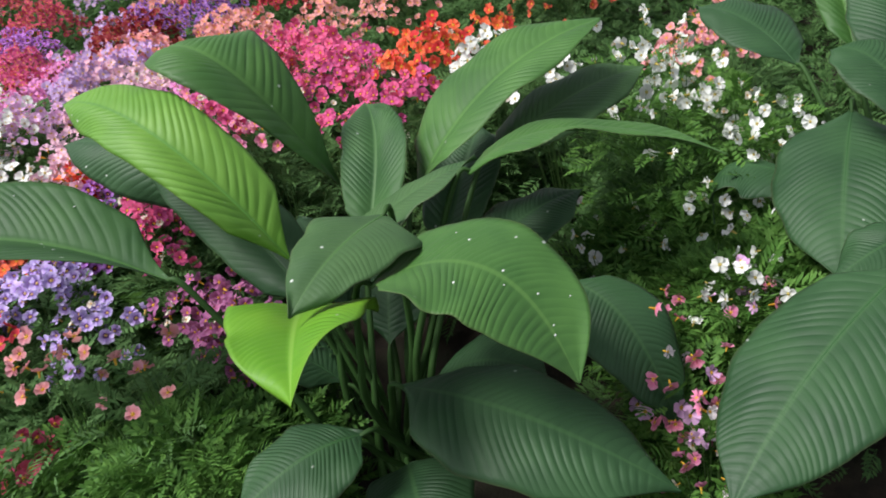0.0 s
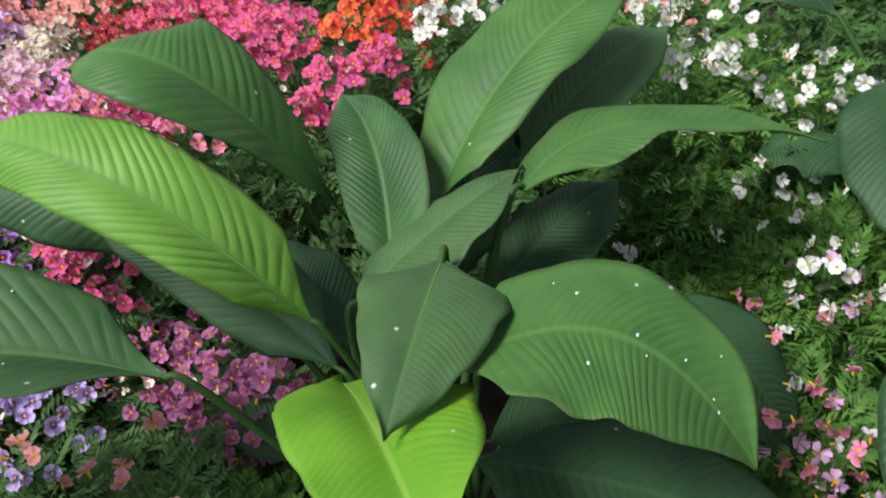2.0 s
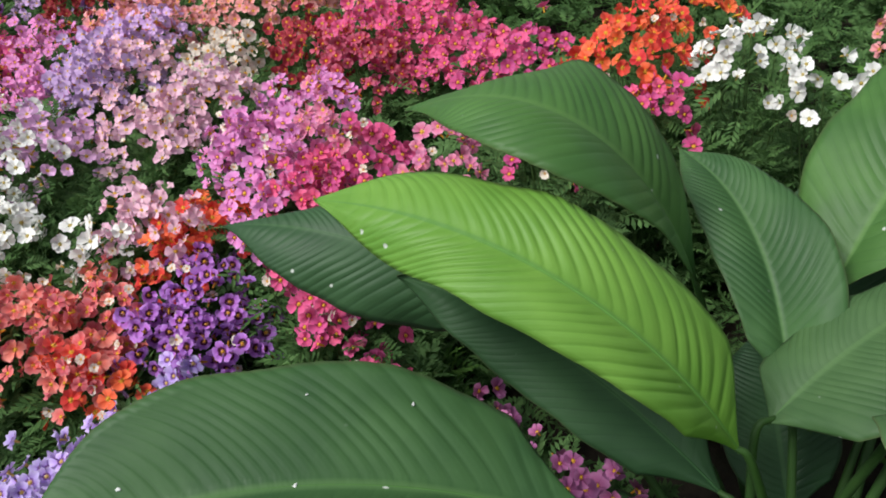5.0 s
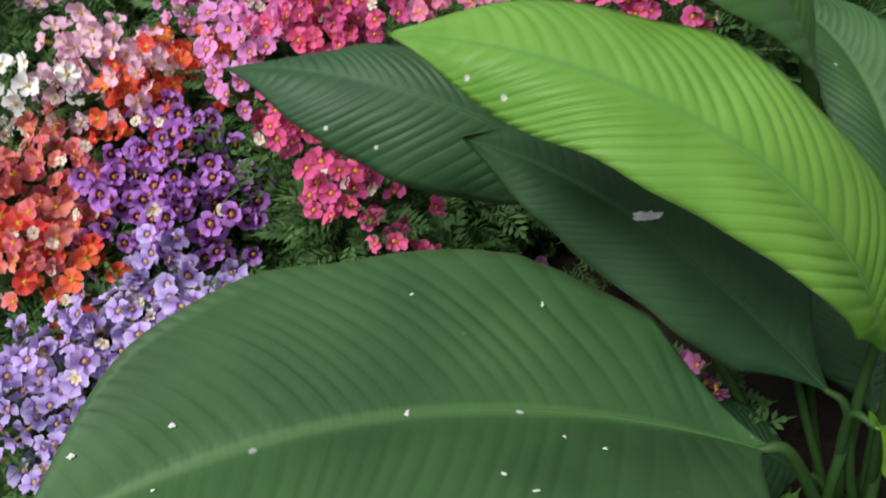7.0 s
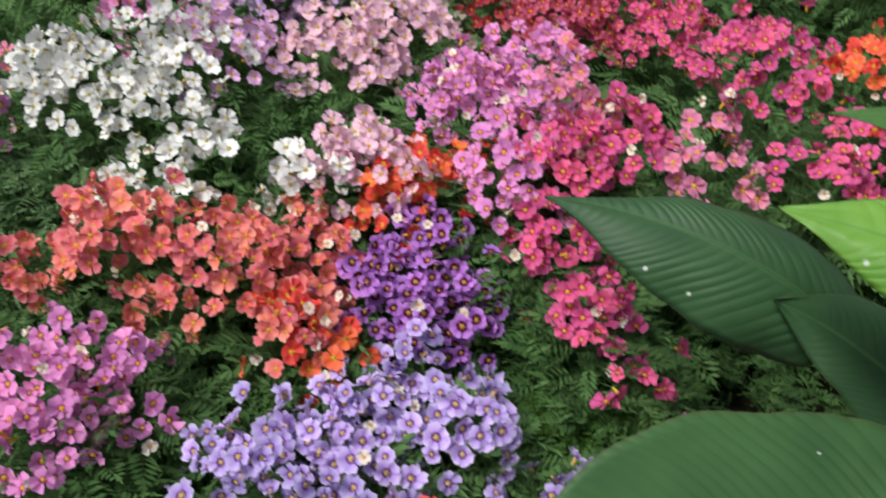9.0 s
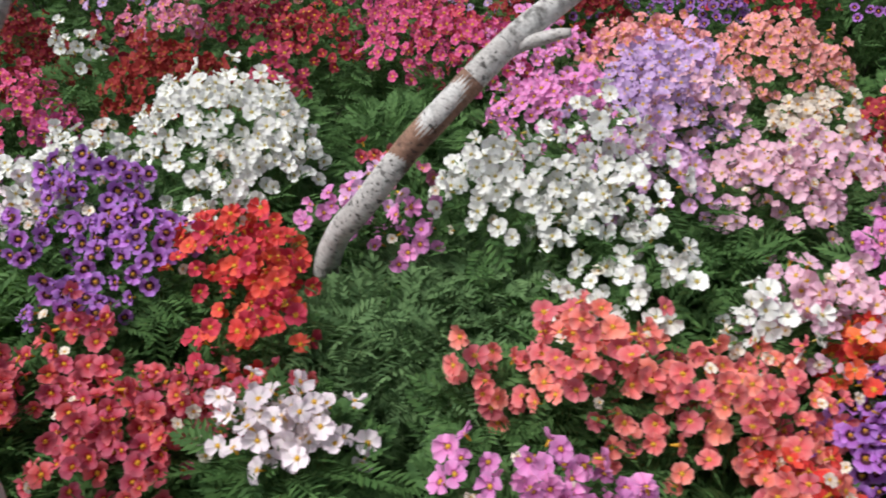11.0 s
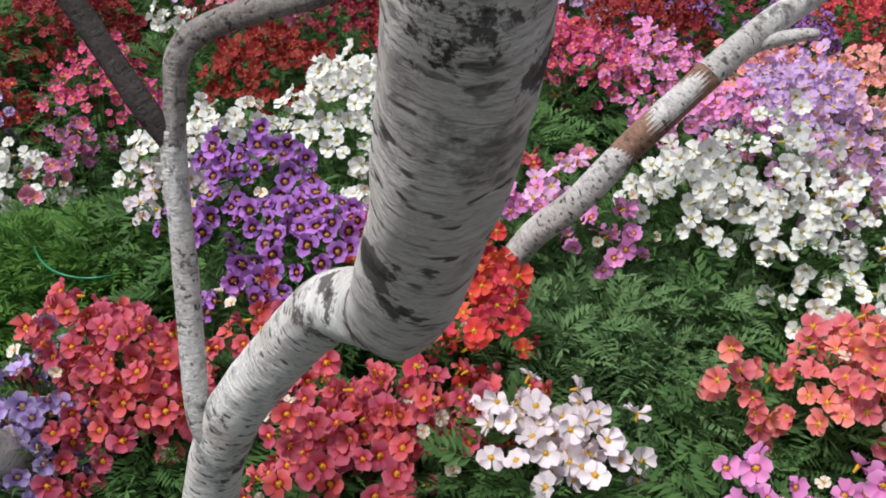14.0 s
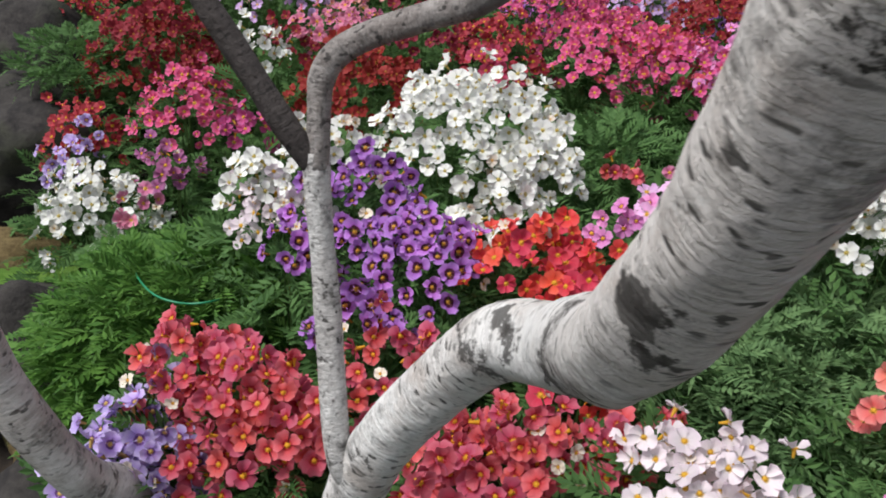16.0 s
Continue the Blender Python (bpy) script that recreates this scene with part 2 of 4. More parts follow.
def bark_material(name, pale, tan, dark, flecks=0.5, stains=0.6, upper=None, rings=(), scars=()):
    """uv.x runs round the limb, uv.y along it in metres."""
    m, n, l = material(name)
    uv = coords(n, "UV")

    def stretched(sx, sy, scale, detail, rough=0.55):
        k = n.new("ShaderNodeMapping")
        k.inputs["Scale"].default_value = (sx, sy, 1)
        l.new(uv, k.inputs[0])
        return noise_node(n, l, scale, detail, k.outputs[0], rough)

    place = coords(n)
    broad, smudge, cloud = noise_node(n, l, 11.0, 3.0, place), noise_node(n, l, 15.0, 7.0, place, 0.72), noise_node(n, l, 45.0, 6.0, place, 0.72)
    peel, fine, hair = stretched(3.0, 70.0, 1.0, 5.0, 0.65), stretched(5.0, 330.0, 1.0, 5.0, 0.7), stretched(7.0, 900.0, 1.0, 3.0, 0.6)
    dash, scar = stretched(5.0, 150.0, 1.0, 2.0, 0.45), stretched(3.2, 80.0, 1.0, 3.0, 0.6)
    base = mix_rgb(n, l, ramp_out(n, l, broad.outputs[0], 0.42, 0.62), pale, tan)
    base = mix_rgb(n, l, math_node(n, l, "MULTIPLY", ramp_out(n, l, peel.outputs[0], 0.46, 0.62), 0.7), base, tan)
    along = n.new("ShaderNodeSeparateXYZ")
    l.new(uv, along.inputs[0])
    uneven = math_node(n, l, "ADD", along.outputs[1], math_node(n, l, "MULTIPLY", math_node(n, l, "SUBTRACT", smudge.outputs[0], 0.5), 0.22))
    if upper:
        base = mix_rgb(n, l, math_node(n, l, "MULTIPLY", ramp_out(n, l, uneven, upper[0], upper[0] + 0.05), 0.7), base, upper[1])
        warm = noise_node(n, l, 23.0, 4.0, place, 0.6)
        base = mix_rgb(n, l, math_node(n, l, "MULTIPLY", ramp_out(n, l, warm.outputs[0], 0.52, 0.68), 0.45), base, (0.40, 0.30, 0.24))
    base = mix_rgb(n, l, math_node(n, l, "MULTIPLY", ramp_out(n, l, fine.outputs[0], 0.52, 0.66), 0.55), base, tuple(0.45 * c for c in tan))
    base = mix_rgb(n, l, math_node(n, l, "MULTIPLY", ramp_out(n, l, fine.outputs[0], 0.46, 0.34), 0.6), base, pale)
    base = mix_rgb(n, l, math_node(n, l, "MULTIPLY", ramp_out(n, l, cloud.outputs[0], 0.53, 0.66), flecks), base, tuple(0.37 * c for c in tan))
    cluster = ramp_out(n, l, broad.outputs[0], 0.40, 0.55)
    base = mix_rgb(n, l, math_node(n, l, "MULTIPLY", math_node(n, l, "MULTIPLY", ramp_out(n, l, dash.outputs[0], 0.60, 0.65), cluster), 0.9), base, dark)
    base = mix_rgb(n, l, math_node(n, l, "MULTIPLY", ramp_out(n, l, scar.outputs[0], 0.60, 0.67), stains), base, dark)
    base = mix_rgb(n, l, math_node(n, l, "MULTIPLY", ramp_out(n, l, smudge.outputs[0], 0.565, 0.64), stains), base, dark)
    for centre, width in rings:
        far = math_node(n, l, "ABSOLUTE", math_node(n, l, "SUBTRACT", uneven, centre))
        patchy = math_node(n, l, "MULTIPLY", ramp_out(n, l, far, width, width * 0.3), ramp_out(n, l, cloud.outputs[0], 0.32, 0.47))
        base = mix_rgb(n, l, math_node(n, l, "MULTIPLY", patchy, 0.88), base, dark)
    for spot, reach in scars:
        gone = n.new("ShaderNodeVectorMath")
        gone.operation = "DISTANCE"
        l.new(place, gone.inputs[0])
        gone.inputs[1].default_value = spot
        ragged = math_node(n, l, "ADD", gone.outputs["Value"], math_node(n, l, "MULTIPLY", math_node(n, l, "SUBTRACT", cloud.outputs[0], 0.5), 0.09))
        base = mix_rgb(n, l, math_node(n, l, "MULTIPLY", ramp_out(n, l, ragged, reach, reach * 0.55), 0.88), base, dark)
    base = mix_rgb(n, l, math_node(n, l, "MULTIPLY", ramp_out(n, l, hair.outputs[0], 0.56, 0.68), flecks * 0.7), base, tuple(0.25 * c for c in tan))
    high = math_node(n, l, "SUBTRACT", math_node(n, l, "ADD", math_node(n, l, "MULTIPLY", fine.outputs[0], 0.8), cloud.outputs[0]), math_node(n, l, "MULTIPLY", dash.outputs[0], 0.7))
    return finish(m, n, l, base, 0.78, high, 0.9, 0.004, 0.0, 0.3)


BARK = bark_material("birch_bark_white", (0.70, 0.685, 0.665), (0.52, 0.49, 0.47), (0.05, 0.045, 0.04), 0.8, 0.75)
BARK_TRUNK = bark_material("birch_bark_trunk", (0.84, 0.83, 0.81), (0.74, 0.71, 0.685), (0.055, 0.05, 0.046), 0.42, 0.6, (0.885, (0.70, 0.645, 0.605)),
                           ((0.742, 0.012), (0.866, 0.014)), (((0.217, -0.311, 0.839), 0.013), ((0.219, -0.304, 0.823), 0.014), ((0.223, -0.296, 0.806), 0.010), ((0.235, -0.381, 0.971), 0.009), ((0.242, -0.382, 0.965), 0.009), ((0.251, -0.381, 0.963), 0.009), ((0.270, -0.358, 0.948), 0.009), ((0.275, -0.349, 0.951), 0.009), ((0.146, -0.156, 0.705), 0.012), ((0.157, -0.173, 0.701), 0.011), ((0.053, -0.118, 0.515), 0.008), ((0.061, -0.097, 0.448), 0.014), ((0.191, -0.209, 0.713), 0.008)))
BARK_TAN = bark_material("birch_bark_grey", (0.66, 0.63, 0.61), (0.44, 0.40, 0.37), (0.06, 0.055, 0.05), 0.35, 0.65)
BARK_DARK = bark_material("birch_bark_dark", (0.10, 0.085, 0.08), (0.055, 0.045, 0.042), (0.02, 0.018, 0.018))
BARK_GREY = bark_material("birch_bark_rough", (0.46, 0.43, 0.41), (0.22, 0.19, 0.175), (0.045, 0.04, 0.038))
BARK_BROWN = bark_material("birch_bark_brown", (0.34, 0.20, 0.14), (0.22, 0.12, 0.085), (0.06, 0.04, 0.035))


def mottled(name, a, b, c, scale, rough=0.9, strength=0.7, distance=0.01):
    m, n, l = material(name)
    place = coords(n)
    one, two, three = noise_node(n, l, scale, 6.0, place, 0.65), noise_node(n, l, scale * 0.25, 3.0, place), noise_node(n, l, scale * 5, 4.0, place, 0.7)
    base = mix_rgb(n, l, ramp_out(n, l, one.outputs[0], 0.38, 0.62), a, b)
    base = mix_rgb(n, l, ramp_out(n, l, two.outputs[0], 0.5, 0.66), base, c)
    base = mix_rgb(n, l, math_node(n, l, "MULTIPLY", ramp_out(n, l, three.outputs[0], 0.45, 0.7), 0.4), base, a)
    high = math_node(n, l, "ADD", one.outputs[0], math_node(n, l, "MULTIPLY", three.outputs[0], 0.4))
    return finish(m, n, l, base, rough, high, strength, distance, 0.0, 0.25)


SOIL = mottled("dark_soil", (0.016, 0.012, 0.009), (0.035, 0.025, 0.017), (0.022, 0.022, 0.012), 30.0)
ROCK = mottled("volcanic_rock", (0.022, 0.02, 0.02), (0.06, 0.054, 0.05), (0.045, 0.05, 0.032), 22.0)
ROCK_BROWN = mottled("brown_rock", (0.10, 0.075, 0.055), (0.17, 0.13, 0.095), (0.07, 0.065, 0.05), 18.0)
MOSS = mottled("dry_moss", (0.10, 0.07, 0.03), (0.18, 0.135, 0.06), (0.07, 0.075, 0.025), 60.0)
DROPPING = mottled("white_speck", (0.72, 0.74, 0.72), (0.6, 0.62, 0.58), (0.5, 0.5, 0.46), 90.0, 0.6, 0.3, 0.002)
m_, n_, l_ = material("green_plastic")
TUBING = finish(m_, n_, l_, ramp_out(n_, l_, noise_node(n_, l_, 40.0).outputs[0], 0, 1), 0.4)
n_.remove(n_["Map Range"])
n_["Principled BSDF"].inputs["Base Color"].default_value = (0.02, 0.24, 0.11, 1)


# ---- mesh helpers ----
def mesh_from(name, verts, faces, mat, uv=None, smooth=True):
    """verts: N x 3, faces: an array M x 4 or M x 3, uv: one per vertex."""
    verts, faces = np.asarray(verts, np.float32), np.asarray(faces, np.int32)
    me = bpy.data.meshes.new(name)
    k = faces.shape[1]
    me.vertices.add(len(verts))
    me.vertices.foreach_set("co", verts.ravel())
    me.loops.add(faces.size)
    me.loops.foreach_set("vertex_index", faces.ravel())
    me.polygons.add(len(faces))
    me.polygons.foreach_set("loop_start", np.arange(len(faces), dtype=np.int32) * k)
    me.polygons.foreach_set("loop_total", np.full(len(faces), k, np.int32))
    me.polygons.foreach_set("use_smooth", np.full(len(faces), smooth))
    if uv is not None:
        layer = me.uv_layers.new(name="uv")
        layer.data.foreach_set("uv", np.asarray(uv, np.float32)[faces.ravel()].ravel())
    me.update(calc_edges=True)
    me.validate()
    me.materials.append(mat)
    return me


def part(name, me, parent, label=""):
    ob = new(name, me)
    ob.parent = parent
    return tagged(ob, label)


def grid_faces(rows, cols, closed=False):
    i, j = np.meshgrid(np.arange(rows - 1), np.arange(cols if closed else cols - 1), indexing="ij")
    i, j = i.ravel(), j.ravel()
    k = (j + 1) % cols
    return np.stack([i * cols + j, i * cols + k, (i + 1) * cols + k, (i + 1) * cols + j], 1)


def spline(points, steps):
    """Catmull-Rom through points (each with any number of values), steps samples a stretch."""
    p = np.asarray(points, float)
    p = np.vstack([2 * p[0] - p[1], p, 2 * p[-1] - p[-2]])
    out = []
    for a, b, c, d in zip(p, p[1:], p[2:], p[3:]):
        for t in np.arange(steps) / steps:
            out.append(0.5 * (2 * b + (c - a) * t + (2 * a - 5 * b + 4 * c - d) * t * t + (3 * b - a - 3 * c + d) * t ** 3))
    return np.array(out + [p[-2]])


def tube(name, rows, mat, sides=14, steps=8, rough=0.0, seed=0, lumps=0.0):
    """A limb along rows of (x, y, z, radius), with knobbly girth; uv.y is its length in metres."""
    s = spline(rows, steps)
    rng = np.random.default_rng(seed)
    pos, rad = s[:, :3], np.maximum(s[:, 3], 0.0006)
    tan = np.gradient(pos, axis=0)
    tan /= np.linalg.norm(tan, axis=1)[:, None]
    side = np.cross(tan[0], (0.3, 0.9, 0.31))
    length = np.concatenate([[0], np.cumsum(np.linalg.norm(np.diff(pos, axis=0), axis=1))])
    verts, uv = [], []
    phases = rng.uniform(0, 6.28, 4)
    for i in range(len(s)):
        side = side - tan[i] * (side @ tan[i])
        side /= np.linalg.norm(side)
        other = np.cross(tan[i], side)
        for a in np.arange(sides) / sides * 2 * math.pi:
            k = 1 + rough * (math.sin(2 * a + phases[0] + 9 * length[i]) + 0.7 * math.sin(3 * a + phases[1] - 21 * length[i]) + 0.6 * math.sin(60 * length[i] + phases[2]))
            if lumps:
                k += lumps * noise.noise((1.3 * math.cos(a) + seed, 1.3 * math.sin(a), 16 * length[i])) + 0.4 * lumps * noise.noise((3 * math.cos(a), 3 * math.sin(a) + seed, 70 * length[i]))
            verts.append(pos[i] + rad[i] * k * (math.cos(a) * side + math.sin(a) * other))
            uv.append((abs(a / math.pi - 1) + 0.31 * seed, length[i]))
    n = len(s) * sides
    verts += [pos[0], pos[-1]]
    uv += [(0, 0), (0, length[-1])]
    faces = [tuple(f) for f in grid_faces(len(s), sides, True)]
    for a in range(sides):
        b = (a + 1) % sides
        faces.append((n, b, a, n))
        faces.append((n + 1, n - sides + a, n - sides + b, n + 1))
    tri = [f[:3] for f in faces if f[0] == f[3]]
    quad = [f for f in faces if f[0] != f[3]]
    both = np.array([(f[0], f[1], f[2]) for f in quad] + [(f[0], f[2], f[3]) for f in quad] + tri)
    return mesh_from(name, verts, both, mat, uv)


# ---- ground ----
def height(x, y):
    """The path lies at 0; the bed rises from it behind its edge and falls off towards the rocks."""
    k = min(max((y - 0.92) / 0.22, 0.0), 1.0)
    k = k * k * (3 - 2 * k)
    low = min(max((-1.9 - x) / 0.9, 0.0), 1.0) * 0.16
    return k * (0.30 - low) + k * 0.025 * noise.noise((x * 2.1, y * 2.1, 0)) + 0.006 * noise.noise((x * 14, y * 14, 3))


xs = np.concatenate([[-400, -60, -12, -6], np.linspace(-4, 2.5, 100), [5, 12, 60, 400]])
ys = np.concatenate([[-400, -60, -12, -3], np.linspace(-1, 5.5, 100), [8, 14, 60, 400]])
ground_me = mesh_from("ground", [(x, y, height(x, y)) for x in xs for y in ys], grid_faces(len(xs), len(ys))[:, ::-1], SOIL)
tagged(new("ground", ground_me), "dark damp soil of a raised flower bed", "soil", kind="structure")


# ---- flowers ----
def flower_mesh(mat, kind):
    """Five broad notched petals round a short tube, 1 unit across."""
    rng = np.random.default_rng(kind)
    verts, faces, uv = [], [], []
    for p in range(5):
        a = 2 * math.pi * p / 5 + 0.3 * kind + rng.uniform(-0.12, 0.12)
        wide, long, cup = rng.uniform(0.66, 0.86), rng.uniform(0.42, 0.54), rng.uniform(-0.22, 0.24)
        if p in (0, 1) and kind % 2:
            long *= 0.82
        start = len(verts)
        for i, r in enumerate((0.10, 0.58, 1.0)):
            for j in (-1, -0.5, 0, 0.5, 1):
                spread = wide * (0.5, 0.92, 0.88)[i] * j
                rim = (0.82, 0.99, 0.94, 1.0, 0.84)[int(2 * j + 2)] if i == 2 else 1.0
                rr = r * long * rim * rng.uniform(0.96, 1.04)
                ang = a + spread * (0.95 if i else 0.6)
                z = -0.10 + 0.13 * r + cup * r * r + 0.06 * (abs(j) - 0.5) * (r > 0.3) + rng.uniform(-0.04, 0.04) * i
                verts.append((rr * math.cos(ang), rr * math.sin(ang), z + 0.012 * (p % 2)))
                uv.append((r, 0.5 + 0.5 * j))
        for i in range(2):
            for j in range(4):
                b = start + i * 5 + j
                faces.append((b, b + 1, b + 6, b + 5))
    start = len(verts)
    for r, z, u in ((0.085, -0.06, 0.14), (0.04, -0.40, 0.1)):
        for j in range(6):
            verts.append((r * math.cos(j * math.pi / 3), r * math.sin(j * math.pi / 3), z))
            uv.append((u, 0.5))
    verts.append((0, 0, -0.02))
    uv.append((0.05, 0.5))
    for j in range(6):
        k = (j + 1) % 6
        faces.append((start + j, start + 6 + j, start + 6 + k, start + k))
        if j % 2 == 0:
            faces.append((start + 12, start + j, start + k, start + (j + 2) % 6))
    return mesh_from("flower", verts, faces, mat, uv)


FLOWERS = {c: [flower_mesh(m, k) for k in range(7)] for c, m in PETALS.items()}


def frond(rng, length, pairs, droop, narrow=0.30):
    """A feathery leaf in its own axes: along +x, up +z. Returns vertices and quads."""
    verts, faces = [], []
    seg = pairs
    for i in range(seg):
        t = (i + 0.6) / seg
        x, z = length * t, -droop * length * t * t
        reach = length * narrow * (math.sin(math.pi * min(t * 0.8 + 0.22, 1)) + 0.12) * rng.uniform(0.8, 1.2)
        w = length * 0.062
        for s in (-1, 1):
            b = len(verts)
            tip = (x + reach * 0.75, s * reach, z + rng.uniform(-0.15, 0.12) * reach)
            midx, midy = x + reach * 0.38, s * reach * 0.55
            verts += [(x - w * 0.4, 0, z), (midx + w, midy - s * w * 0.4, z + 0.05 * reach), tip, (midx - w * 1.1, midy + s * w * 0.5, z + 0.03 * reach)]
            faces.append((b, b + 1, b + 2, b + 3))
    b = len(verts)
    z = -droop * length
    verts += [(length * 0.85, -length * 0.05, z * 0.72), (length * 1.18, 0, z * 1.3), (length * 0.85, length * 0.05, z * 0.72), (length * 0.7, 0, z * 0.5)]
    faces.append((b, b + 1, b + 2, b + 3))
    b = len(verts)
    w = length * 0.012
    verts += [(-0.25 * length, -w, 0.0), (length * 0.9, -w * 0.5, z * 0.81), (length * 0.9, w * 0.5, z * 0.81 + w), (-0.25 * length, w, w)]
    faces.append((b, b + 1, b + 2, b + 3))
    return np.array(verts), np.array(faces)


FROND_RNG = np.random.default_rng(4)
FRONDS = [frond(FROND_RNG, 1.0, FROND_RNG.integers(5, 8), FROND_RNG.uniform(0.1, 0.5)) for _ in range(10)]


def scatter_fronds(rng, centers, outs, lengths):
    verts, faces, count = [], [], 0
    for c, o, size in zip(centers, outs, lengths):
        v, f = FRONDS[rng.integers(len(FRONDS))]
        o = o / np.linalg.norm(o)
        side = np.cross((0, 0, 1), o)
        side = side / (np.linalg.norm(side) + 1e-6)
        up = np.cross(o, side)
        roll = rng.uniform(-0.6, 0.6)
        side, up = side * math.cos(roll) + up * math.sin(roll), up * math.cos(roll) - side * math.sin(roll)
        verts.append(c + size * (v @ np.array([o, side, up])))
        faces.append(f + count)
        count += len(v)
    return np.vstack(verts), np.vstack(faces)


def dome_fronds(rng, r, top, n, lowest=0.08, size=0.055):
    """Fronds spread through a dome of that radius and height, leaning out and up."""
    a, s = rng.uniform(0, 2 * math.pi, n), np.sqrt(rng.uniform(0, 1, n))
    depth = rng.uniform(0, 1, n) ** 1.6
    z = (top - 0.45 * r * s ** 2.2) * (1 - depth * 0.75)
    c = np.stack([r * s * np.cos(a), r * s * np.sin(a), np.maximum(z, lowest)], 1)
    o = np.stack([np.cos(a) * (0.35 + s), np.sin(a) * (0.35 + s), rng.uniform(-0.1, 1.0, n)], 1) + rng.normal(0, 0.35, (n, 3))
    return scatter_fronds(rng, c, o, size * rng.uniform(0.7, 1.35, n))


def stems_mesh(rng, r, top, n):
    verts, faces = [], []
    for _ in range(n):
        a, s = rng.uniform(0, 6.28), rng.uniform(0.1, 0.85)
        foot, head = np.array([0.25 * r * s * math.cos(a), 0.25 * r * s * math.sin(a), -0.01]), np.array([r * s * math.cos(a), r * s * math.sin(a), top * rng.uniform(0.75, 0.95)])
        b = len(verts)
        for t, w in ((0, 0.0022), (0.5, 0.0018), (1, 0.001)):
            m = foot + (head - foot) * t + np.array([0, 0, 0.03 * math.sin(math.pi * t)])
            for k in range(3):
                verts.append(m + w * np.array([math.cos(k * 2.09), math.sin(k * 2.09), 0]))
        for i in range(2):
            for k in range(3):
                q = (k + 1) % 3
                faces.append((b + i * 3 + k, b + i * 3 + q, b + i * 3 + 3 + q, b + i * 3 + 3 + k))
    return mesh_from("stalk", verts, faces, STEM)


count_of_plants = 0
PLANTED = []


def plant(color, x, y, top, r, density=1.0):
    """One butterfly-flower plant: its feathery leaves, stems and each of its blossoms."""
    global count_of_plants
    count_of_plants += 1
    rng = np.random.default_rng(100 + count_of_plants)
    airy = color in ("whiteairy", "pinkwhite")
    kinds = {"whiteairy": ["white"], "pinkwhite": ["pink", "whitepink", "lilacpink", "pink"]}.get(color, [color])
    ground_z = height(x, y)
    r = min(max(r * 1.12, 0.05), 0.21)
    tall = max(top - ground_z, 0.12)
    PLANTED.append((x, y, r))
    thing = new("butterfly_flower")
    thing.location = (x, y, ground_z)
    word = "white" if color == "whiteairy" else "pink and white" if color == "pinkwhite" else WORDS[color]
    crowd = "sparse" if density < 0.65 else "dense"
    tagged(thing, f"{crowd} {word} butterfly flowers over feathery green leaves", "flower", "butterfly flowers in the bed")
    leaves = int((70 + 3600 * r * r) * (1.5 if airy else 1.0))
    spread = r * 1.05 + 0.02
    v, f = dome_fronds(rng, spread, tall - (0.02 if airy else 0.045), leaves, 0.06, 0.05)
    part("foliage", mesh_from("foliage", v, f, FOLIAGE_FRESH if airy else rng.choice([FOLIAGE, FOLIAGE, FOLIAGE_SHADED]), smooth=False), thing)
    tagged(part("stalk", stems_mesh(rng, r, tall, 7 + int(60 * r)), thing), kind="stuff")
    want = max(4, int(5600 * r * r * density))
    gap = 0.0205 if y < 2.75 else 0.023
    spots, tries = [], 0
    while len(spots) < want and tries < want * 12:
        tries += 1
        a, s = rng.uniform(0, 6.28), math.sqrt(rng.uniform(0, 1)) * (1 + rng.normal(0, 0.09))
        px, py = r * s * math.cos(a), r * s * math.sin(a)
        lump = 0.048 * noise.noise(((x + px) * 13, (y + py) * 13, 5))
        pz = tall - (0.62 * r) * s ** 2.3 + lump + rng.normal(0, 0.010 if not airy else 0.03) + (rng.uniform(0, 0.045) if rng.uniform() < 0.22 else 0)
        p = np.array([px, py, pz])
        if all(((p - q) ** 2).sum() > gap * gap for q in spots):
            spots.append(p)
    joined_v, joined_f, joined_uv, base = [], [], [], 0
    for p in spots:
        c = kinds[rng.integers(len(kinds))]
        faded = rng.uniform() < 0.06
        c = "cream" if faded and y < 2.45 else c
        me = FLOWERS[c][rng.integers(7)]
        out = Vector((p[0] / r * 0.75 + rng.normal(0, 0.42), p[1] / r * 0.6 - 0.55 + rng.normal(0, 0.42), 0.7 + rng.normal(0, 0.3)))
        if airy:
            out = Vector((rng.normal(0, 0.8), -0.5 + rng.normal(0, 0.6), 0.25 + rng.normal(0, 0.4)))
        size = rng.uniform(0.015, 0.02) if faded else rng.uniform(0.022, 0.031) if airy else rng.uniform(0.027, 0.0355)
        turn = out.to_track_quat("Z", "Y").to_matrix().to_4x4() @ pose(0, 0, 0, 0, 0, rng.uniform(0, 360))
        m = Matrix.Translation(p) @ turn @ Matrix.Scale(size, 4)
        if y < 2.45:
            ob = new("flower", me)
            ob.parent = thing
            ob.matrix_local = m
        else:
            co = np.empty(len(me.vertices) * 3, np.float32)
            me.vertices.foreach_get("co", co)
            mm = np.array(m)
            joined_v.append(co.reshape(-1, 3) @ mm[:3, :3].T + mm[:3, 3])
            quads = np.empty(len(me.loops), np.int32)
            me.loops.foreach_get("vertex_index", quads)
            joined_f.append(quads.reshape(-1, 4) + base)
            u = np.zeros((len(me.vertices), 2), np.float32)
            luv = np.empty(len(me.loops) * 2, np.float32)
            me.uv_layers[0].data.foreach_get("uv", luv)
            u[quads] = luv.reshape(-1, 2)
            joined_uv.append(u)
            base += len(me.vertices)
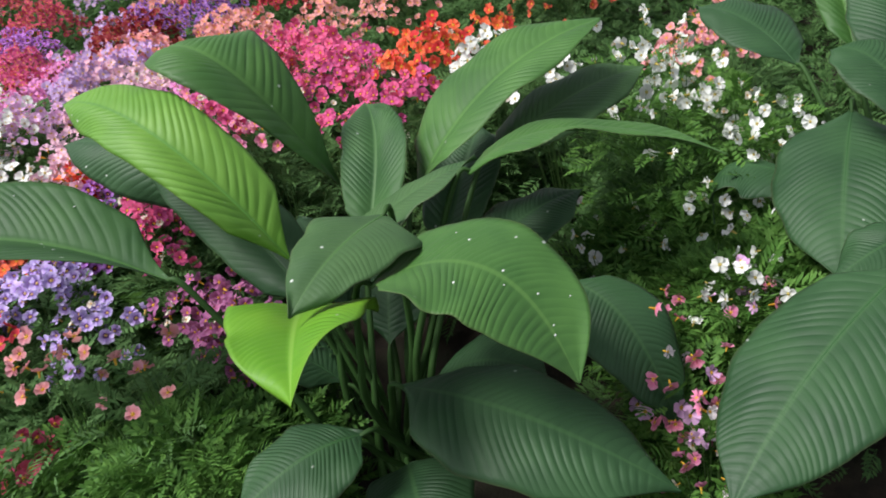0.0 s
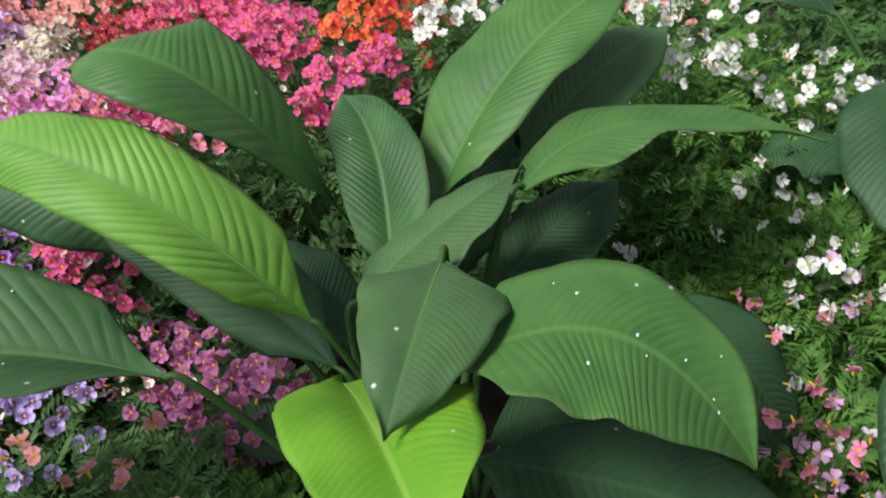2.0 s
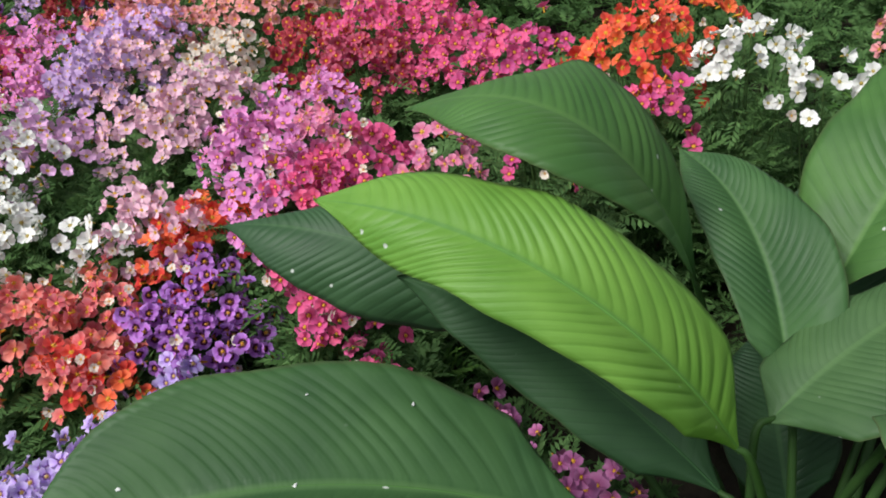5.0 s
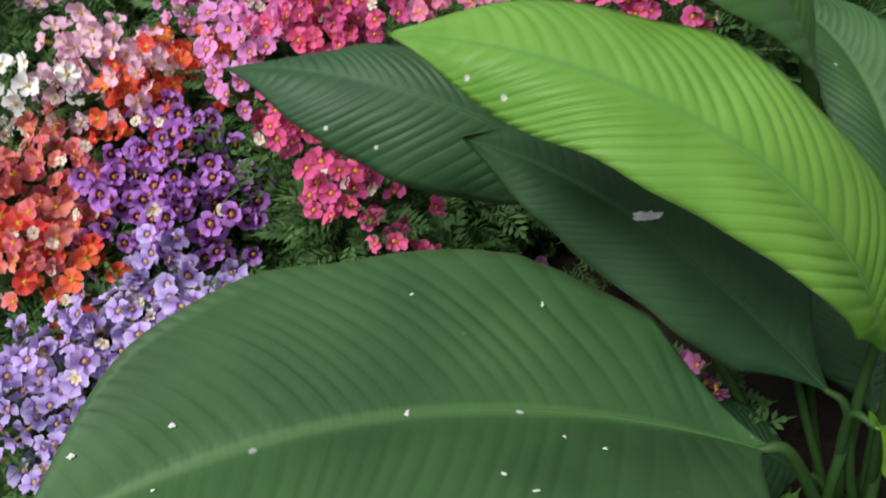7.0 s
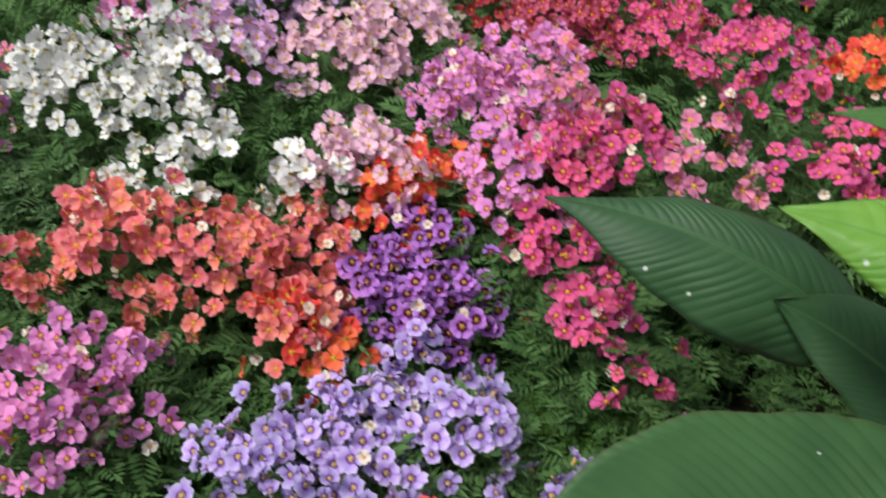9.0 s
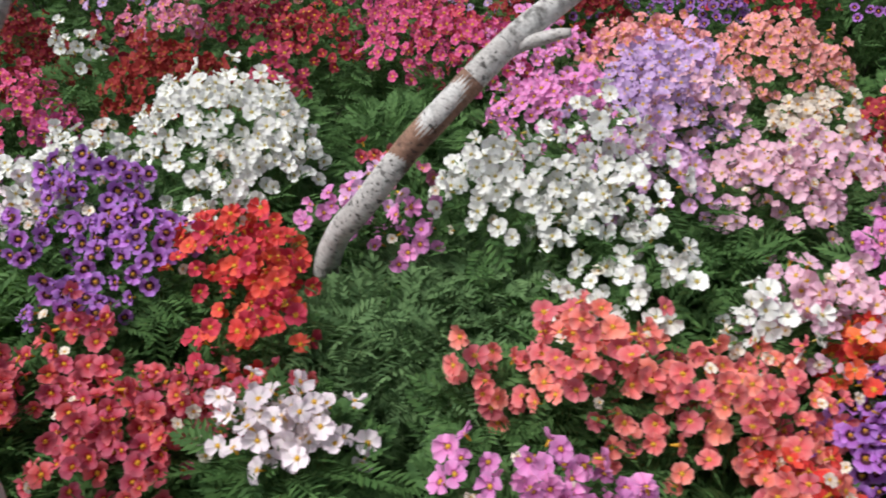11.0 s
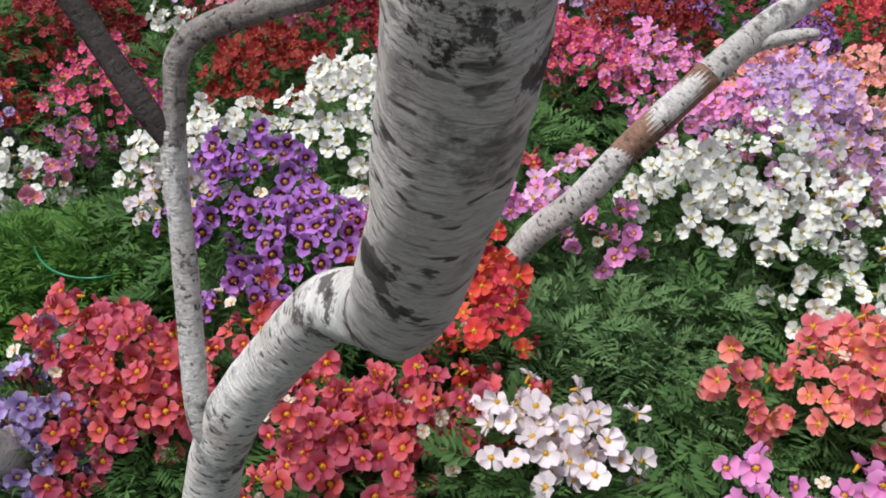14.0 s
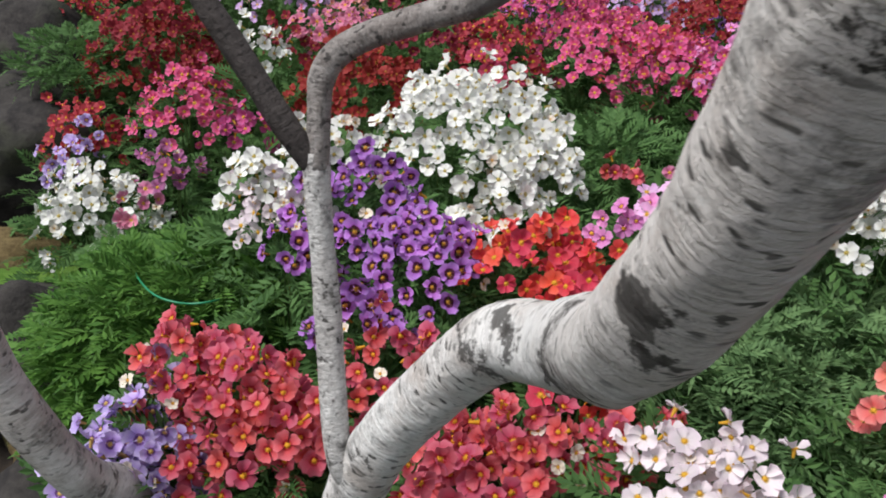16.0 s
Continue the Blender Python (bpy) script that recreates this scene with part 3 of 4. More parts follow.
    if joined_v:
        c = kinds[0]
        part("blossoms", mesh_from("blossoms", np.vstack(joined_v), np.vstack(joined_f), PETALS[c], np.vstack(joined_uv)), thing)["kind"] = "stuff"
    return thing


def greenery(x, y, top, r=0.13, fresh=False, grey=False):
    """A clump of feathery leaves that is not in flower."""
    global count_of_plants
    count_of_plants += 1
    rng = np.random.default_rng(900 + count_of_plants)
    z = height(x, y)
    thing = new("leafy_clump")
    thing.location = (x, y, z)
    tagged(thing, "feathery green leaves of a plant not in flower", "foliage", "leafy clumps in the bed")
    v, f = dome_fronds(rng, r, max(top - z, 0.15), 520, 0.05, 0.048)
    part("foliage", mesh_from("foliage", v, f, FOLIAGE_FRESH if fresh else FOLIAGE_GREY if grey else FOLIAGE, smooth=False), thing)
    tagged(part("stalk", stems_mesh(rng, r, max(top - z, 0.15), 12), thing), kind="stuff")


# ---- birch ----
def birch():
    tree = new("birch_tree")
    base = Vector((-1.76, 1.60, height(-1.76, 1.60)))
    tree.location = base

    def limb(name, rows, mat, rough, seed, parent=None, label="", sides=40):
        rows = [(x - base.x, y - base.y, z - base.z, r) for x, y, z, r in rows]
        return part(name, tube(name, rows, mat, sides, 12, rough, seed, 0.09), parent or tree, label)

    tagged(tree, "white-barked birch with crooked trunk and forked limbs among flowers", "tree")
    limb("trunk", [(-1.762, 1.568, base.z - 0.04, 0.032), (-1.758, 1.548, 0.48, 0.029), (-1.736, 1.524, 0.679, 0.0262), (-1.706, 1.507, 0.805, 0.0246), (-1.658, 1.497, 0.899, 0.0240), (-1.611, 1.469, 0.976, 0.0254), (-1.574, 1.434, 1.010, 0.0266), (-1.552, 1.398, 1.042, 0.0289),
                   (-1.542, 1.363, 1.071, 0.0287), (-1.527, 1.310, 1.145, 0.0264), (-1.514, 1.255, 1.247, 0.0262), (-1.510, 1.216, 1.344, 0.0245), (-1.50, 1.20, 1.5, 0.0235), (-1.49, 1.22, 1.8, 0.021), (-1.47, 1.27, 2.3, 0.015), (-1.45, 1.32, 2.8, 0.007)], BARK_TRUNK, 0.02, 1)
    limb("stem", [(-1.720, 1.502, 0.772, 0.0109), (-1.734, 1.502, 0.814, 0.0113), (-1.753, 1.534, 0.919, 0.0109), (-1.768, 1.555, 0.997, 0.0101), (-1.776, 1.569, 1.041, 0.0105)], BARK, 0.035, 2, label="slim pale birch stem")
    limb("branch", [(-1.773, 1.564, 1.030, 0.0092), (-1.776, 1.578, 1.074, 0.0088), (-1.776, 1.585, 1.095, 0.0097), (-1.766, 1.592, 1.112, 0.0101), (-1.743, 1.599, 1.127, 0.0101), (-1.704, 1.606, 1.144, 0.0101), (-1.662, 1.613, 1.163, 0.0105), (-1.618, 1.625, 1.207, 0.0092), (-1.603, 1.661, 1.277, 0.0067)], BARK_GREY, 0.03, 3)
    limb("branch", [(-1.777, 1.565, 1.032, 0.0084), (-1.795, 1.564, 1.058, 0.0100), (-1.812, 1.564, 1.082, 0.0096), (-1.841, 1.566, 1.123, 0.0092), (-1.861, 1.568, 1.152, 0.0084), (-1.881, 1.582, 1.199, 0.0072), (-1.898, 1.602, 1.256, 0.0048)], BARK_DARK, 0.03, 4, label="dark bare branch")
    return tree


birch()


def leaning_limb(rows, mat, seed, label, middle=None):
    x, y, z = rows[0][:3]
    thing = new("birch_limb")
    thing.location = (x, y, z)
    tagged(thing, label, "tree")
    local = [(a - x, b - y, c - z, r) for a, b, c, r in rows]
    part("limb", tube("limb", local, mat, 20, 8, 0.03, seed), thing)
    if middle:
        part("bark_band", tube("bark_band", [(a - x, b - y, c - z, r) for a, b, c, r in middle], BARK_BROWN, 20, 8, 0.03, seed), thing, "bare brown bark where white skin peeled")
    return thing


slant = leaning_limb([(-1.54, 2.075, height(-1.54, 2.075) - 0.03, 0.022), (-1.51, 2.07, 0.60, 0.0215), (-1.482, 2.062, 0.712, 0.021), (-1.425, 2.05, 0.80, 0.021), (-1.366, 2.085, 0.885, 0.0205), (-1.278, 2.15, 0.985, 0.020), (-1.224, 2.19, 1.04, 0.019), (-1.155, 2.235, 1.095, 0.0175), (-1.06, 2.29, 1.18, 0.016), (-0.9, 2.4, 1.36, 0.012), (-0.75, 2.5, 1.55, 0.006)],
                      BARK, 5, "slanting white birch limb with a peeled brown stretch", [(-1.385, 2.073, 0.858, 0.0213), (-1.366, 2.085, 0.885, 0.0213), (-1.32, 2.119, 0.937, 0.021), (-1.285, 2.145, 0.977, 0.0208)])
part("twig", tube("twig", [(0.275, 0.085, 0.72, 0.012), (0.31, 0.10, 0.745, 0.011), (0.36, 0.105, 0.765, 0.009), (0.385, 0.105, 0.772, 0.006)], BARK_TAN, 12, 5, 0.03, 8), slant, "short broken stub")
grey_limb = leaning_limb([(-1.97, 1.62, height(-1.97, 1.62) - 0.03, 0.025), (-1.99, 1.584, 0.565, 0.0245), (-2.019, 1.543, 0.643, 0.024), (-2.049, 1.526, 0.72, 0.0235), (-2.082, 1.521, 0.818, 0.023), (-2.12, 1.53, 1.0, 0.02), (-2.15, 1.55, 1.3, 0.012)],
             BARK_TAN, 6, "smooth pale grey birch limb beside dark rocks")


def knot(limb, at, face, size):
    """A dark lens-shaped scar that bulges a little from the bark, at a place in world metres."""
    bm = bmesh.new()
    bmesh.ops.create_uvsphere(bm, u_segments=14, v_segments=8, radius=1.0)
    turn = Vector(face).to_track_quat("Z", "Y").to_matrix()
    for v in bm.verts:
        pinch = 1 - 0.6 * abs(v.co.x) ** 1.5
        v.co = Vector(at) - limb.location + turn @ Vector((v.co.x * size, v.co.y * size * 0.42 * pinch, v.co.z * size * 0.16))
    for f in bm.faces:
        f.smooth = True
    me = bpy.data.meshes.new("knot")
    bm.to_mesh(me)
    bm.free()
    me.materials.append(BARK_DARK)
    part("knot", me, limb, "dark lens-shaped scar in the bark")


knot(grey_limb, (-2.043, 1.515, 0.741), (0.75, -0.41, -0.52), 0.008)
knot(grey_limb, (-2.056, 1.518, 0.789), (0.86, -0.18, -0.48), 0.008)


# ---- peace lilies ----
BLADE_ROWS, BLADE_COLS = 220, 21


def blade_mesh(name, B, M, T, U, D, mat, seed, amp=0.0028, wave=0.004, curl=0.0, full=0.70, peak=0.86, ribs=29):
    """A lance-shaped blade: midrib from B over M to T, sides through U and D at its widest, with furrowed side veins that sweep to the tip."""
    B, M, T, U, D = (np.array(v, float) for v in (B, M, T, U, D))
    rng = np.random.default_rng(seed)
    C = 2 * M - 0.5 * (B + T)
    nu, nv = BLADE_ROWS, BLADE_COLS
    verts, uv, rib = [], [], []
    ph = rng.uniform(0, 6.28, 6)
    span = np.linalg.norm(T - B)

    def shape(u):
        return max(math.sin(math.pi * min(max(u, 0.001), 1.0) ** peak), 0.0) ** full * min(1, 0.06 + u * 6) * (1 - 0.8 * (max(0, u - 0.76) / 0.24) ** 2)

    for i in range(nu):
        row = i / (nu - 1)
        spaced = row + 0.010 * math.sin(11 * row + ph[3]) + 0.006 * math.sin(29 * row + ph[4])
        for j in range(nv):
            v = 2 * j / (nv - 1) - 1
            a = abs(v)
            u = min(row + 0.21 * (a * shape(row)) ** 1.25 * (1 - row ** 4), 1.0)
            p = (1 - u) ** 2 * B + 2 * u * (1 - u) * C + u * u * T
            tg = 2 * (1 - u) * (C - B) + 2 * u * (T - C)
            tg /= np.linalg.norm(tg)
            left, right = U - M, D - M
            left, right = left - tg * (left @ tg), right - tg * (right @ tg)
            nrm = np.cross(tg, left - right)
            nrm /= np.linalg.norm(nrm) + 1e-9
            if nrm[2] < 0:
                nrm = -nrm
            if v == 0:
                rib.append((p - nrm * 0.0009, nrm))
            prof = shape(u)
            lift = 0.011 * math.sin(a * math.pi * 0.9) * (span / 0.45) * prof
            offset = 0.35 if v > 0 else 0.0
            crease = abs(math.sin(math.pi * (ribs * spaced + offset))) ** 0.6 - 0.6
            depth = 0.62 + 0.55 * noise.noise((4.5 * u + ph[0], 1.6 * v + ph[1], seed))
            groove = amp * crease * min(1, a * 5.0) * (1 - 0.55 * a ** 3) * min(1, prof * 1.6) * max(depth, 0.1)
            ripple = wave * a ** 3 * math.sin(17 * u + ph[0] + (2.2 if v > 0 else 0)) + wave * 0.7 * a * a * math.sin(7 * u + ph[1] + v)
            dent = 0.0035 * a * noise.noise((6 * u + ph[2], 2.2 * v, seed + 7.0))
            d = left if v > 0 else right
            verts.append(p + d * prof * a * (1 + 0.014 * math.sin(23 * u + ph[2]) + 0.010 * math.sin(41 * u + ph[5])) + nrm * (lift + groove + ripple + dent - curl * a * a * prof))
            uv.append(((ribs * spaced + offset) / 22.5, 0.5 + 0.5 * v))
    return mesh_from(name, verts, grid_faces(nu, nv), mat, uv), rib


def lily(crown, label):
    thing = new("peace_lily")
    thing.location = crown
    return tagged(thing, label, "plant")


leaf_count = 0


def leaf(thing, B, M, T, U, D, mat, label="", foot=None, amp=0.0028, wave=0.004, curl=0.0, full=0.70, peak=0.86, ribs=29):
    """A leaf of thing in world metres: blade, raised midrib and the stalk from the crown."""
    global leaf_count
    leaf_count += 1
    o = np.array(thing.location)
    B, M, T, U, D = (np.array(v, float) - o for v in (B, M, T, U, D))
    me, rib = blade_mesh("leaf", B, M, T, U, D, mat, leaf_count, amp, wave, curl, full, peak, ribs)
    ob = part("leaf", me, thing, label)
    solid = ob.modifiers.new("thickness", "SOLIDIFY")
    solid.thickness, solid.offset = 0.0009, -1
    rows = [(*rib[i][0], 0.0019 * (1 - i / (BLADE_ROWS + 8)) + 0.0003) for i in range(0, BLADE_ROWS, 16)]
    part("midrib", tube("midrib", rows, mat_rib(mat), 7, 3), ob)
    rng = np.random.default_rng(leaf_count)
    f = np.array(foot) - o if foot else np.array([rng.uniform(-0.05, 0.05), rng.uniform(-0.05, 0.05), -0.02])
    toward = (B - M) / np.linalg.norm(B - M)
    bend = B + toward * 0.05 * np.linalg.norm(f - B)
    mid = 0.5 * (f + B) + toward * 0.06
    part("petiole", tube("petiole", [(*f, 0.0085), (*(0.6 * f + 0.4 * mid + np.array([0, 0, 0.02])), 0.0075), (*mid, 0.0065), (*(0.5 * mid + 0.5 * bend), 0.0058), (*(B + toward * 0.02), 0.0048), (*(B - toward * 0.01), 0.003)], PETIOLE, 9, 5, 0.02, leaf_count), thing)
    return ob


def speck(blade, u, v, size, seed):
    """A white splash on a leaf, at u along it and v across."""
    rng = np.random.default_rng(seed)
    i, j = int(u * (BLADE_ROWS - 1)), int(round((v + 1) * (BLADE_COLS // 2)))
    at, n = blade.data.vertices[i * BLADE_COLS + j].co, blade.data.vertices[i * BLADE_COLS + j].normal
    n = n if n.z > 0 else -n
    turn = np.array(n.to_track_quat("Z", "Y").to_matrix())
    verts = [np.array([0, 0, 0.0005])]
    for k in range(18):
        r = size * rng.uniform(0.6, 1.15) * (1.3 + 0.5 * math.cos(2 * k * 0.349) if size > 0.006 else 1)
        verts.append(np.array([r * math.cos(k * 0.349), 0.6 * r * math.sin(k * 0.349), -0.0006]))
    me = mesh_from("speck", [np.array(at) + np.array(n) * 0.0018 + turn @ w for w in verts], [(0, k + 1, (k + 1) % 18 + 1) for k in range(18)], DROPPING)
    part("speck", me, blade, "white splash")


RIBS = {}


def mat_rib(mat):
    if mat.name not in RIBS:
        tone = {"lily_leaf_young": ((0.10, 0.26, 0.05), (0.14, 0.34, 0.06)), "lily_leaf_yellow_green": ((0.17, 0.36, 0.05), (0.25, 0.44, 0.08)),
                "lily_leaf_dark": ((0.024, 0.076, 0.024), (0.036, 0.10, 0.033))}.get(mat.name, ((0.05, 0.14, 0.035), (0.08, 0.19, 0.045)))
        RIBS[mat.name] = plain_green("midrib_of_" + mat.name, *tone)
    return RIBS[mat.name]


main = lily((0.13, 1.30, height(0.13, 1.30)), "large peace lily with broad ribbed leaves, some young and lime green")
leaf(main, (0.049, 1.345, 0.797), (-0.113, 1.387, 1.033), (-0.332, 1.537, 1.057), (-0.060, 1.454, 1.028), (-0.132, 1.342, 0.987), LILY_LIME, "young lime green leaf", full=0.38, peak=0.94, curl=-0.009, amp=0.0038)
leaf(main, (0.090, 1.606, 0.743), (-0.043, 1.561, 1.065), (-0.235, 1.692, 1.053), (0.033, 1.666, 1.029), (-0.058, 1.470, 1.049), LILY_MID, full=0.97, peak=1.25, curl=-0.002, amp=0.0034)
leaf(main, (0.140, 1.443, 0.740), (0.155, 1.616, 0.845), (0.110, 1.790, 0.870), (0.095, 1.590, 0.850), (0.225, 1.540, 0.850), LILY_DULL, full=0.5, amp=0.0034)
leaf(main, (0.224, 1.550, 0.779), (0.380, 1.663, 0.914), (0.580, 1.770, 0.958), (0.321, 1.758, 0.916), (0.388, 1.561, 0.892), LILY_MID, full=0.38, peak=0.95, curl=-0.003, amp=0.0026)
leaf(main, (0.340, 1.434, 0.860), (0.497, 1.494, 0.879), (0.734, 1.439, 0.821), (0.527, 1.595, 0.843), (0.534, 1.372, 0.915), LILY_MID, full=0.38, peak=0.57, curl=-0.003)
# A mid green leaf; the duller material offsets sun falling on its tilt.
leaf(main, (0.099, 1.398, 0.766), (0.214, 1.446, 0.820), (0.352, 1.481, 0.861), (0.152, 1.496, 0.791), (0.280, 1.355, 0.858), LILY_GREY, full=0.44, peak=0.85, curl=0.003, amp=0.0024)
broad_leaf = leaf(main, (0.221, 1.175, 0.844), (0.387, 1.152, 0.861), (0.484, 1.039, 0.754), (0.453, 1.237, 0.831), (0.304, 1.038, 0.853), LILY_MID, full=0.38, peak=0.42, curl=-0.031, amp=0.0022)
leaf(main, (0.226, 1.321, 0.870), (0.191, 1.175, 0.905), (0.146, 1.068, 0.882), (0.107, 1.167, 0.921), (0.274, 1.162, 0.874), LILY_GREY, "dull green leaf folded over towards the path", full=0.66, peak=0.40, curl=0.004, amp=0.0012)
leaf(main, (0.057, 1.328, 0.700), (0.131, 1.113, 0.845), (0.187, 0.913, 0.874), (0.023, 1.151, 0.841), (0.277, 1.011, 0.892), LILY_YELLOW, "short bright yellow-green leaf", full=0.59, peak=0.72, curl=-0.003, amp=0.0014, wave=0.009)
near_leaf = leaf(main, (-0.103, 1.250, 0.848), (-0.365, 1.264, 0.960), (-0.603, 1.207, 0.968), (-0.420, 1.357, 0.990), (-0.260, 1.104, 0.966), LILY_DULL, full=0.61, peak=0.74, curl=-0.031, foot=(0.06, 1.24, 0.32), amp=0.0032, ribs=34)
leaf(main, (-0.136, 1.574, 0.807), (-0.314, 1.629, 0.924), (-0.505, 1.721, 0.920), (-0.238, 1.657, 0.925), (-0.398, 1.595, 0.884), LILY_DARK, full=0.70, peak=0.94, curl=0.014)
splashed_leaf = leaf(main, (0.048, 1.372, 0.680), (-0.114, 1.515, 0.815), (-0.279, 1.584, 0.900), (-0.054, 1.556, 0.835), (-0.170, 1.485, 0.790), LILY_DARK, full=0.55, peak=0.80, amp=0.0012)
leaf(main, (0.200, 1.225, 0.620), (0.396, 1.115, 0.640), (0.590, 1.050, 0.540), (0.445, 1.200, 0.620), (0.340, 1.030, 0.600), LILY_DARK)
leaf(main, (0.350, 1.580, 0.800), (0.510, 1.720, 0.840), (0.657, 1.830, 0.830), (0.470, 1.770, 0.850), (0.550, 1.660, 0.815), LILY_GREY)
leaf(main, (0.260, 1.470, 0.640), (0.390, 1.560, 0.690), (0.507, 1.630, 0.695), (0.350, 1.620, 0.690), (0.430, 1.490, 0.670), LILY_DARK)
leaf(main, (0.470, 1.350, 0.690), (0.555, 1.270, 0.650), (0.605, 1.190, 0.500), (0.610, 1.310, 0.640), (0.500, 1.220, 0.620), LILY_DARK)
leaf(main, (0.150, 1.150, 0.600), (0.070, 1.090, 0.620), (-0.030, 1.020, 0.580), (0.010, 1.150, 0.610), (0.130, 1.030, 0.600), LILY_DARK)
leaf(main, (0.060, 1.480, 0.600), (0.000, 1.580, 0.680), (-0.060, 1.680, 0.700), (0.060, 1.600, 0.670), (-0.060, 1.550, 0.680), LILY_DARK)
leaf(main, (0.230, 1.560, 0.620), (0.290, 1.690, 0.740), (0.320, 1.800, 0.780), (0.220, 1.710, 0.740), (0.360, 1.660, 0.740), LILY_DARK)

# Low leaves added to block light; their dark green deepens the shade at the base.
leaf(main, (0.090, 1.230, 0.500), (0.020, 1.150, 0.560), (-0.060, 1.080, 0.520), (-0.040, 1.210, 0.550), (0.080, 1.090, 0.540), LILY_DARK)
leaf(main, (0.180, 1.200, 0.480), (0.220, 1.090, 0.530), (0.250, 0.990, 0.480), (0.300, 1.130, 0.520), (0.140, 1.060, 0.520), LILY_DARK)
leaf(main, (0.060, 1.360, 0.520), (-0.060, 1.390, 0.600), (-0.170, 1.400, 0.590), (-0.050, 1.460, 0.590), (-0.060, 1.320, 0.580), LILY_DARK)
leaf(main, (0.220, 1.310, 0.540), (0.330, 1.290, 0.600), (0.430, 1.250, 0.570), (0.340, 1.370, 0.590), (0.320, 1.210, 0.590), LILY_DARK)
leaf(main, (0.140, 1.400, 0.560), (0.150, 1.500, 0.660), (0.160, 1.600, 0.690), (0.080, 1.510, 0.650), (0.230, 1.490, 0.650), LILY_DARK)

side_lily = lily((1.03, 1.48, height(1.03, 1.48)), "dark green peace lily with broad ribbed leaves among white flowers")
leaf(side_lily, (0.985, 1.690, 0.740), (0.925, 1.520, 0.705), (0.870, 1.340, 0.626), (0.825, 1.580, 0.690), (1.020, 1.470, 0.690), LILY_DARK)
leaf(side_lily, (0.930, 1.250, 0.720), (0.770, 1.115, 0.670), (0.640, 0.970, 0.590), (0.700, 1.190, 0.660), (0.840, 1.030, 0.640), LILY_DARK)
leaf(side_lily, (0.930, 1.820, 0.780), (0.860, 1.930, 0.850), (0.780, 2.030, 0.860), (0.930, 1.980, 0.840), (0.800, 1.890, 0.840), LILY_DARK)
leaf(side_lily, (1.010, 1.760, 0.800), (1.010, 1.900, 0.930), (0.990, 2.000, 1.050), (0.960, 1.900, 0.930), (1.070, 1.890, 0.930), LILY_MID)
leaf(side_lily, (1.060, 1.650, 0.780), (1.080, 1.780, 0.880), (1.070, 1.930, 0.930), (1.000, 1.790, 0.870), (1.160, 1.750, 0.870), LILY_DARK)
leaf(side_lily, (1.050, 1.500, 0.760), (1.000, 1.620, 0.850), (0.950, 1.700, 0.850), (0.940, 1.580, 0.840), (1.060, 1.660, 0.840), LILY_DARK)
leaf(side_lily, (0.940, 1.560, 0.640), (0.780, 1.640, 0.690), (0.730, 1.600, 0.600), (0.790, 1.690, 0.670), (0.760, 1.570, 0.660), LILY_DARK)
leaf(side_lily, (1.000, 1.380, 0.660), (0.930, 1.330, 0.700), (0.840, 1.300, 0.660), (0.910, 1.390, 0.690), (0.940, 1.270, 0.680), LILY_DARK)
speck(splashed_leaf, 0.50, 0.1, 0.0095, 1)
rng_speck = np.random.default_rng(12)
for k in range(12):
    speck(near_leaf, rng_speck.uniform(0.15, 0.9), rng_speck.uniform(-0.7, 0.8), rng_speck.uniform(0.0013, 0.003), 20 + k)
for k in range(9):
    speck(broad_leaf, rng_speck.uniform(0.15, 0.9), rng_speck.uniform(-0.7, 0.8), rng_speck.uniform(0.0014, 0.0026), 40 + k)


# ---- plants in flower ----
plant("darkred", -2.73, 2.91, 0.62, 0.17, 1.0)
plant("darkred", -2.09, 2.66, 0.72, 0.15, 1.0)
plant("darkred", -2.31, 2.83, 0.70, 0.08, 0.6)
plant("magenta", -2.48, 2.61, 0.62, 0.11, 0.9)
plant("magenta", -2.28, 2.47, 0.62, 0.06, 0.6)
plant("redorange", -2.73, 2.59, 0.52, 0.09, 1.0)
plant("lavender", -2.69, 2.47, 0.50, 0.07, 0.80)
plant("white", -2.52, 2.31, 0.52, 0.11, 1.0)
plant("pink", -2.38, 2.21, 0.54, 0.04, 0.6)
plant("mauve", -2.41, 2.40, 0.56, 0.07, 0.6)
plant("white", -2.32, 2.69, 0.72, 0.06, 0.7)
plant("white", -1.78, 2.31, 0.83, 0.14, 1.2)
plant("white", -1.69, 2.25, 0.77, 0.08, 1.0)
plant("white", -2.05, 2.10, 0.74, 0.07, 1.0)
plant("purple", -1.90, 2.06, 0.77, 0.09, 1.1)
plant("purple", -1.77, 1.97, 0.74, 0.08, 1.1)
plant("purple", -1.83, 1.86, 0.70, 0.06, 1.0)
plant("purple", -1.95, 1.95, 0.72, 0.05, 0.9)
plant("crimson", -1.81, 2.62, 0.74, 0.07, 1.0)
plant("red", -1.64, 1.99, 0.74, 0.08, 1.1)
plant("red", -1.58, 1.99, 0.72, 0.06, 1.0)
plant("coralred", -1.96, 1.71, 0.68, 0.08, 1.0)
plant("coralred", -1.86, 1.68, 0.68, 0.07, 1.0)
plant("coralred", -1.92, 1.66, 0.62, 0.06, 0.9)
plant("coralred", -1.78, 1.77, 0.68, 0.06, 1.0)
plant("coralred", -1.63, 1.68, 0.67, 0.07, 1.0)
plant("coralred", -1.54, 1.71, 0.68, 0.07, 1.0)
plant("coralred", -1.47, 1.79, 0.66, 0.04, 0.8)
plant("lavender", -2.02, 1.64, 0.62, 0.06, 1.25)
plant("lavender", -2.05, 1.58, 0.60, 0.04, 1.25)
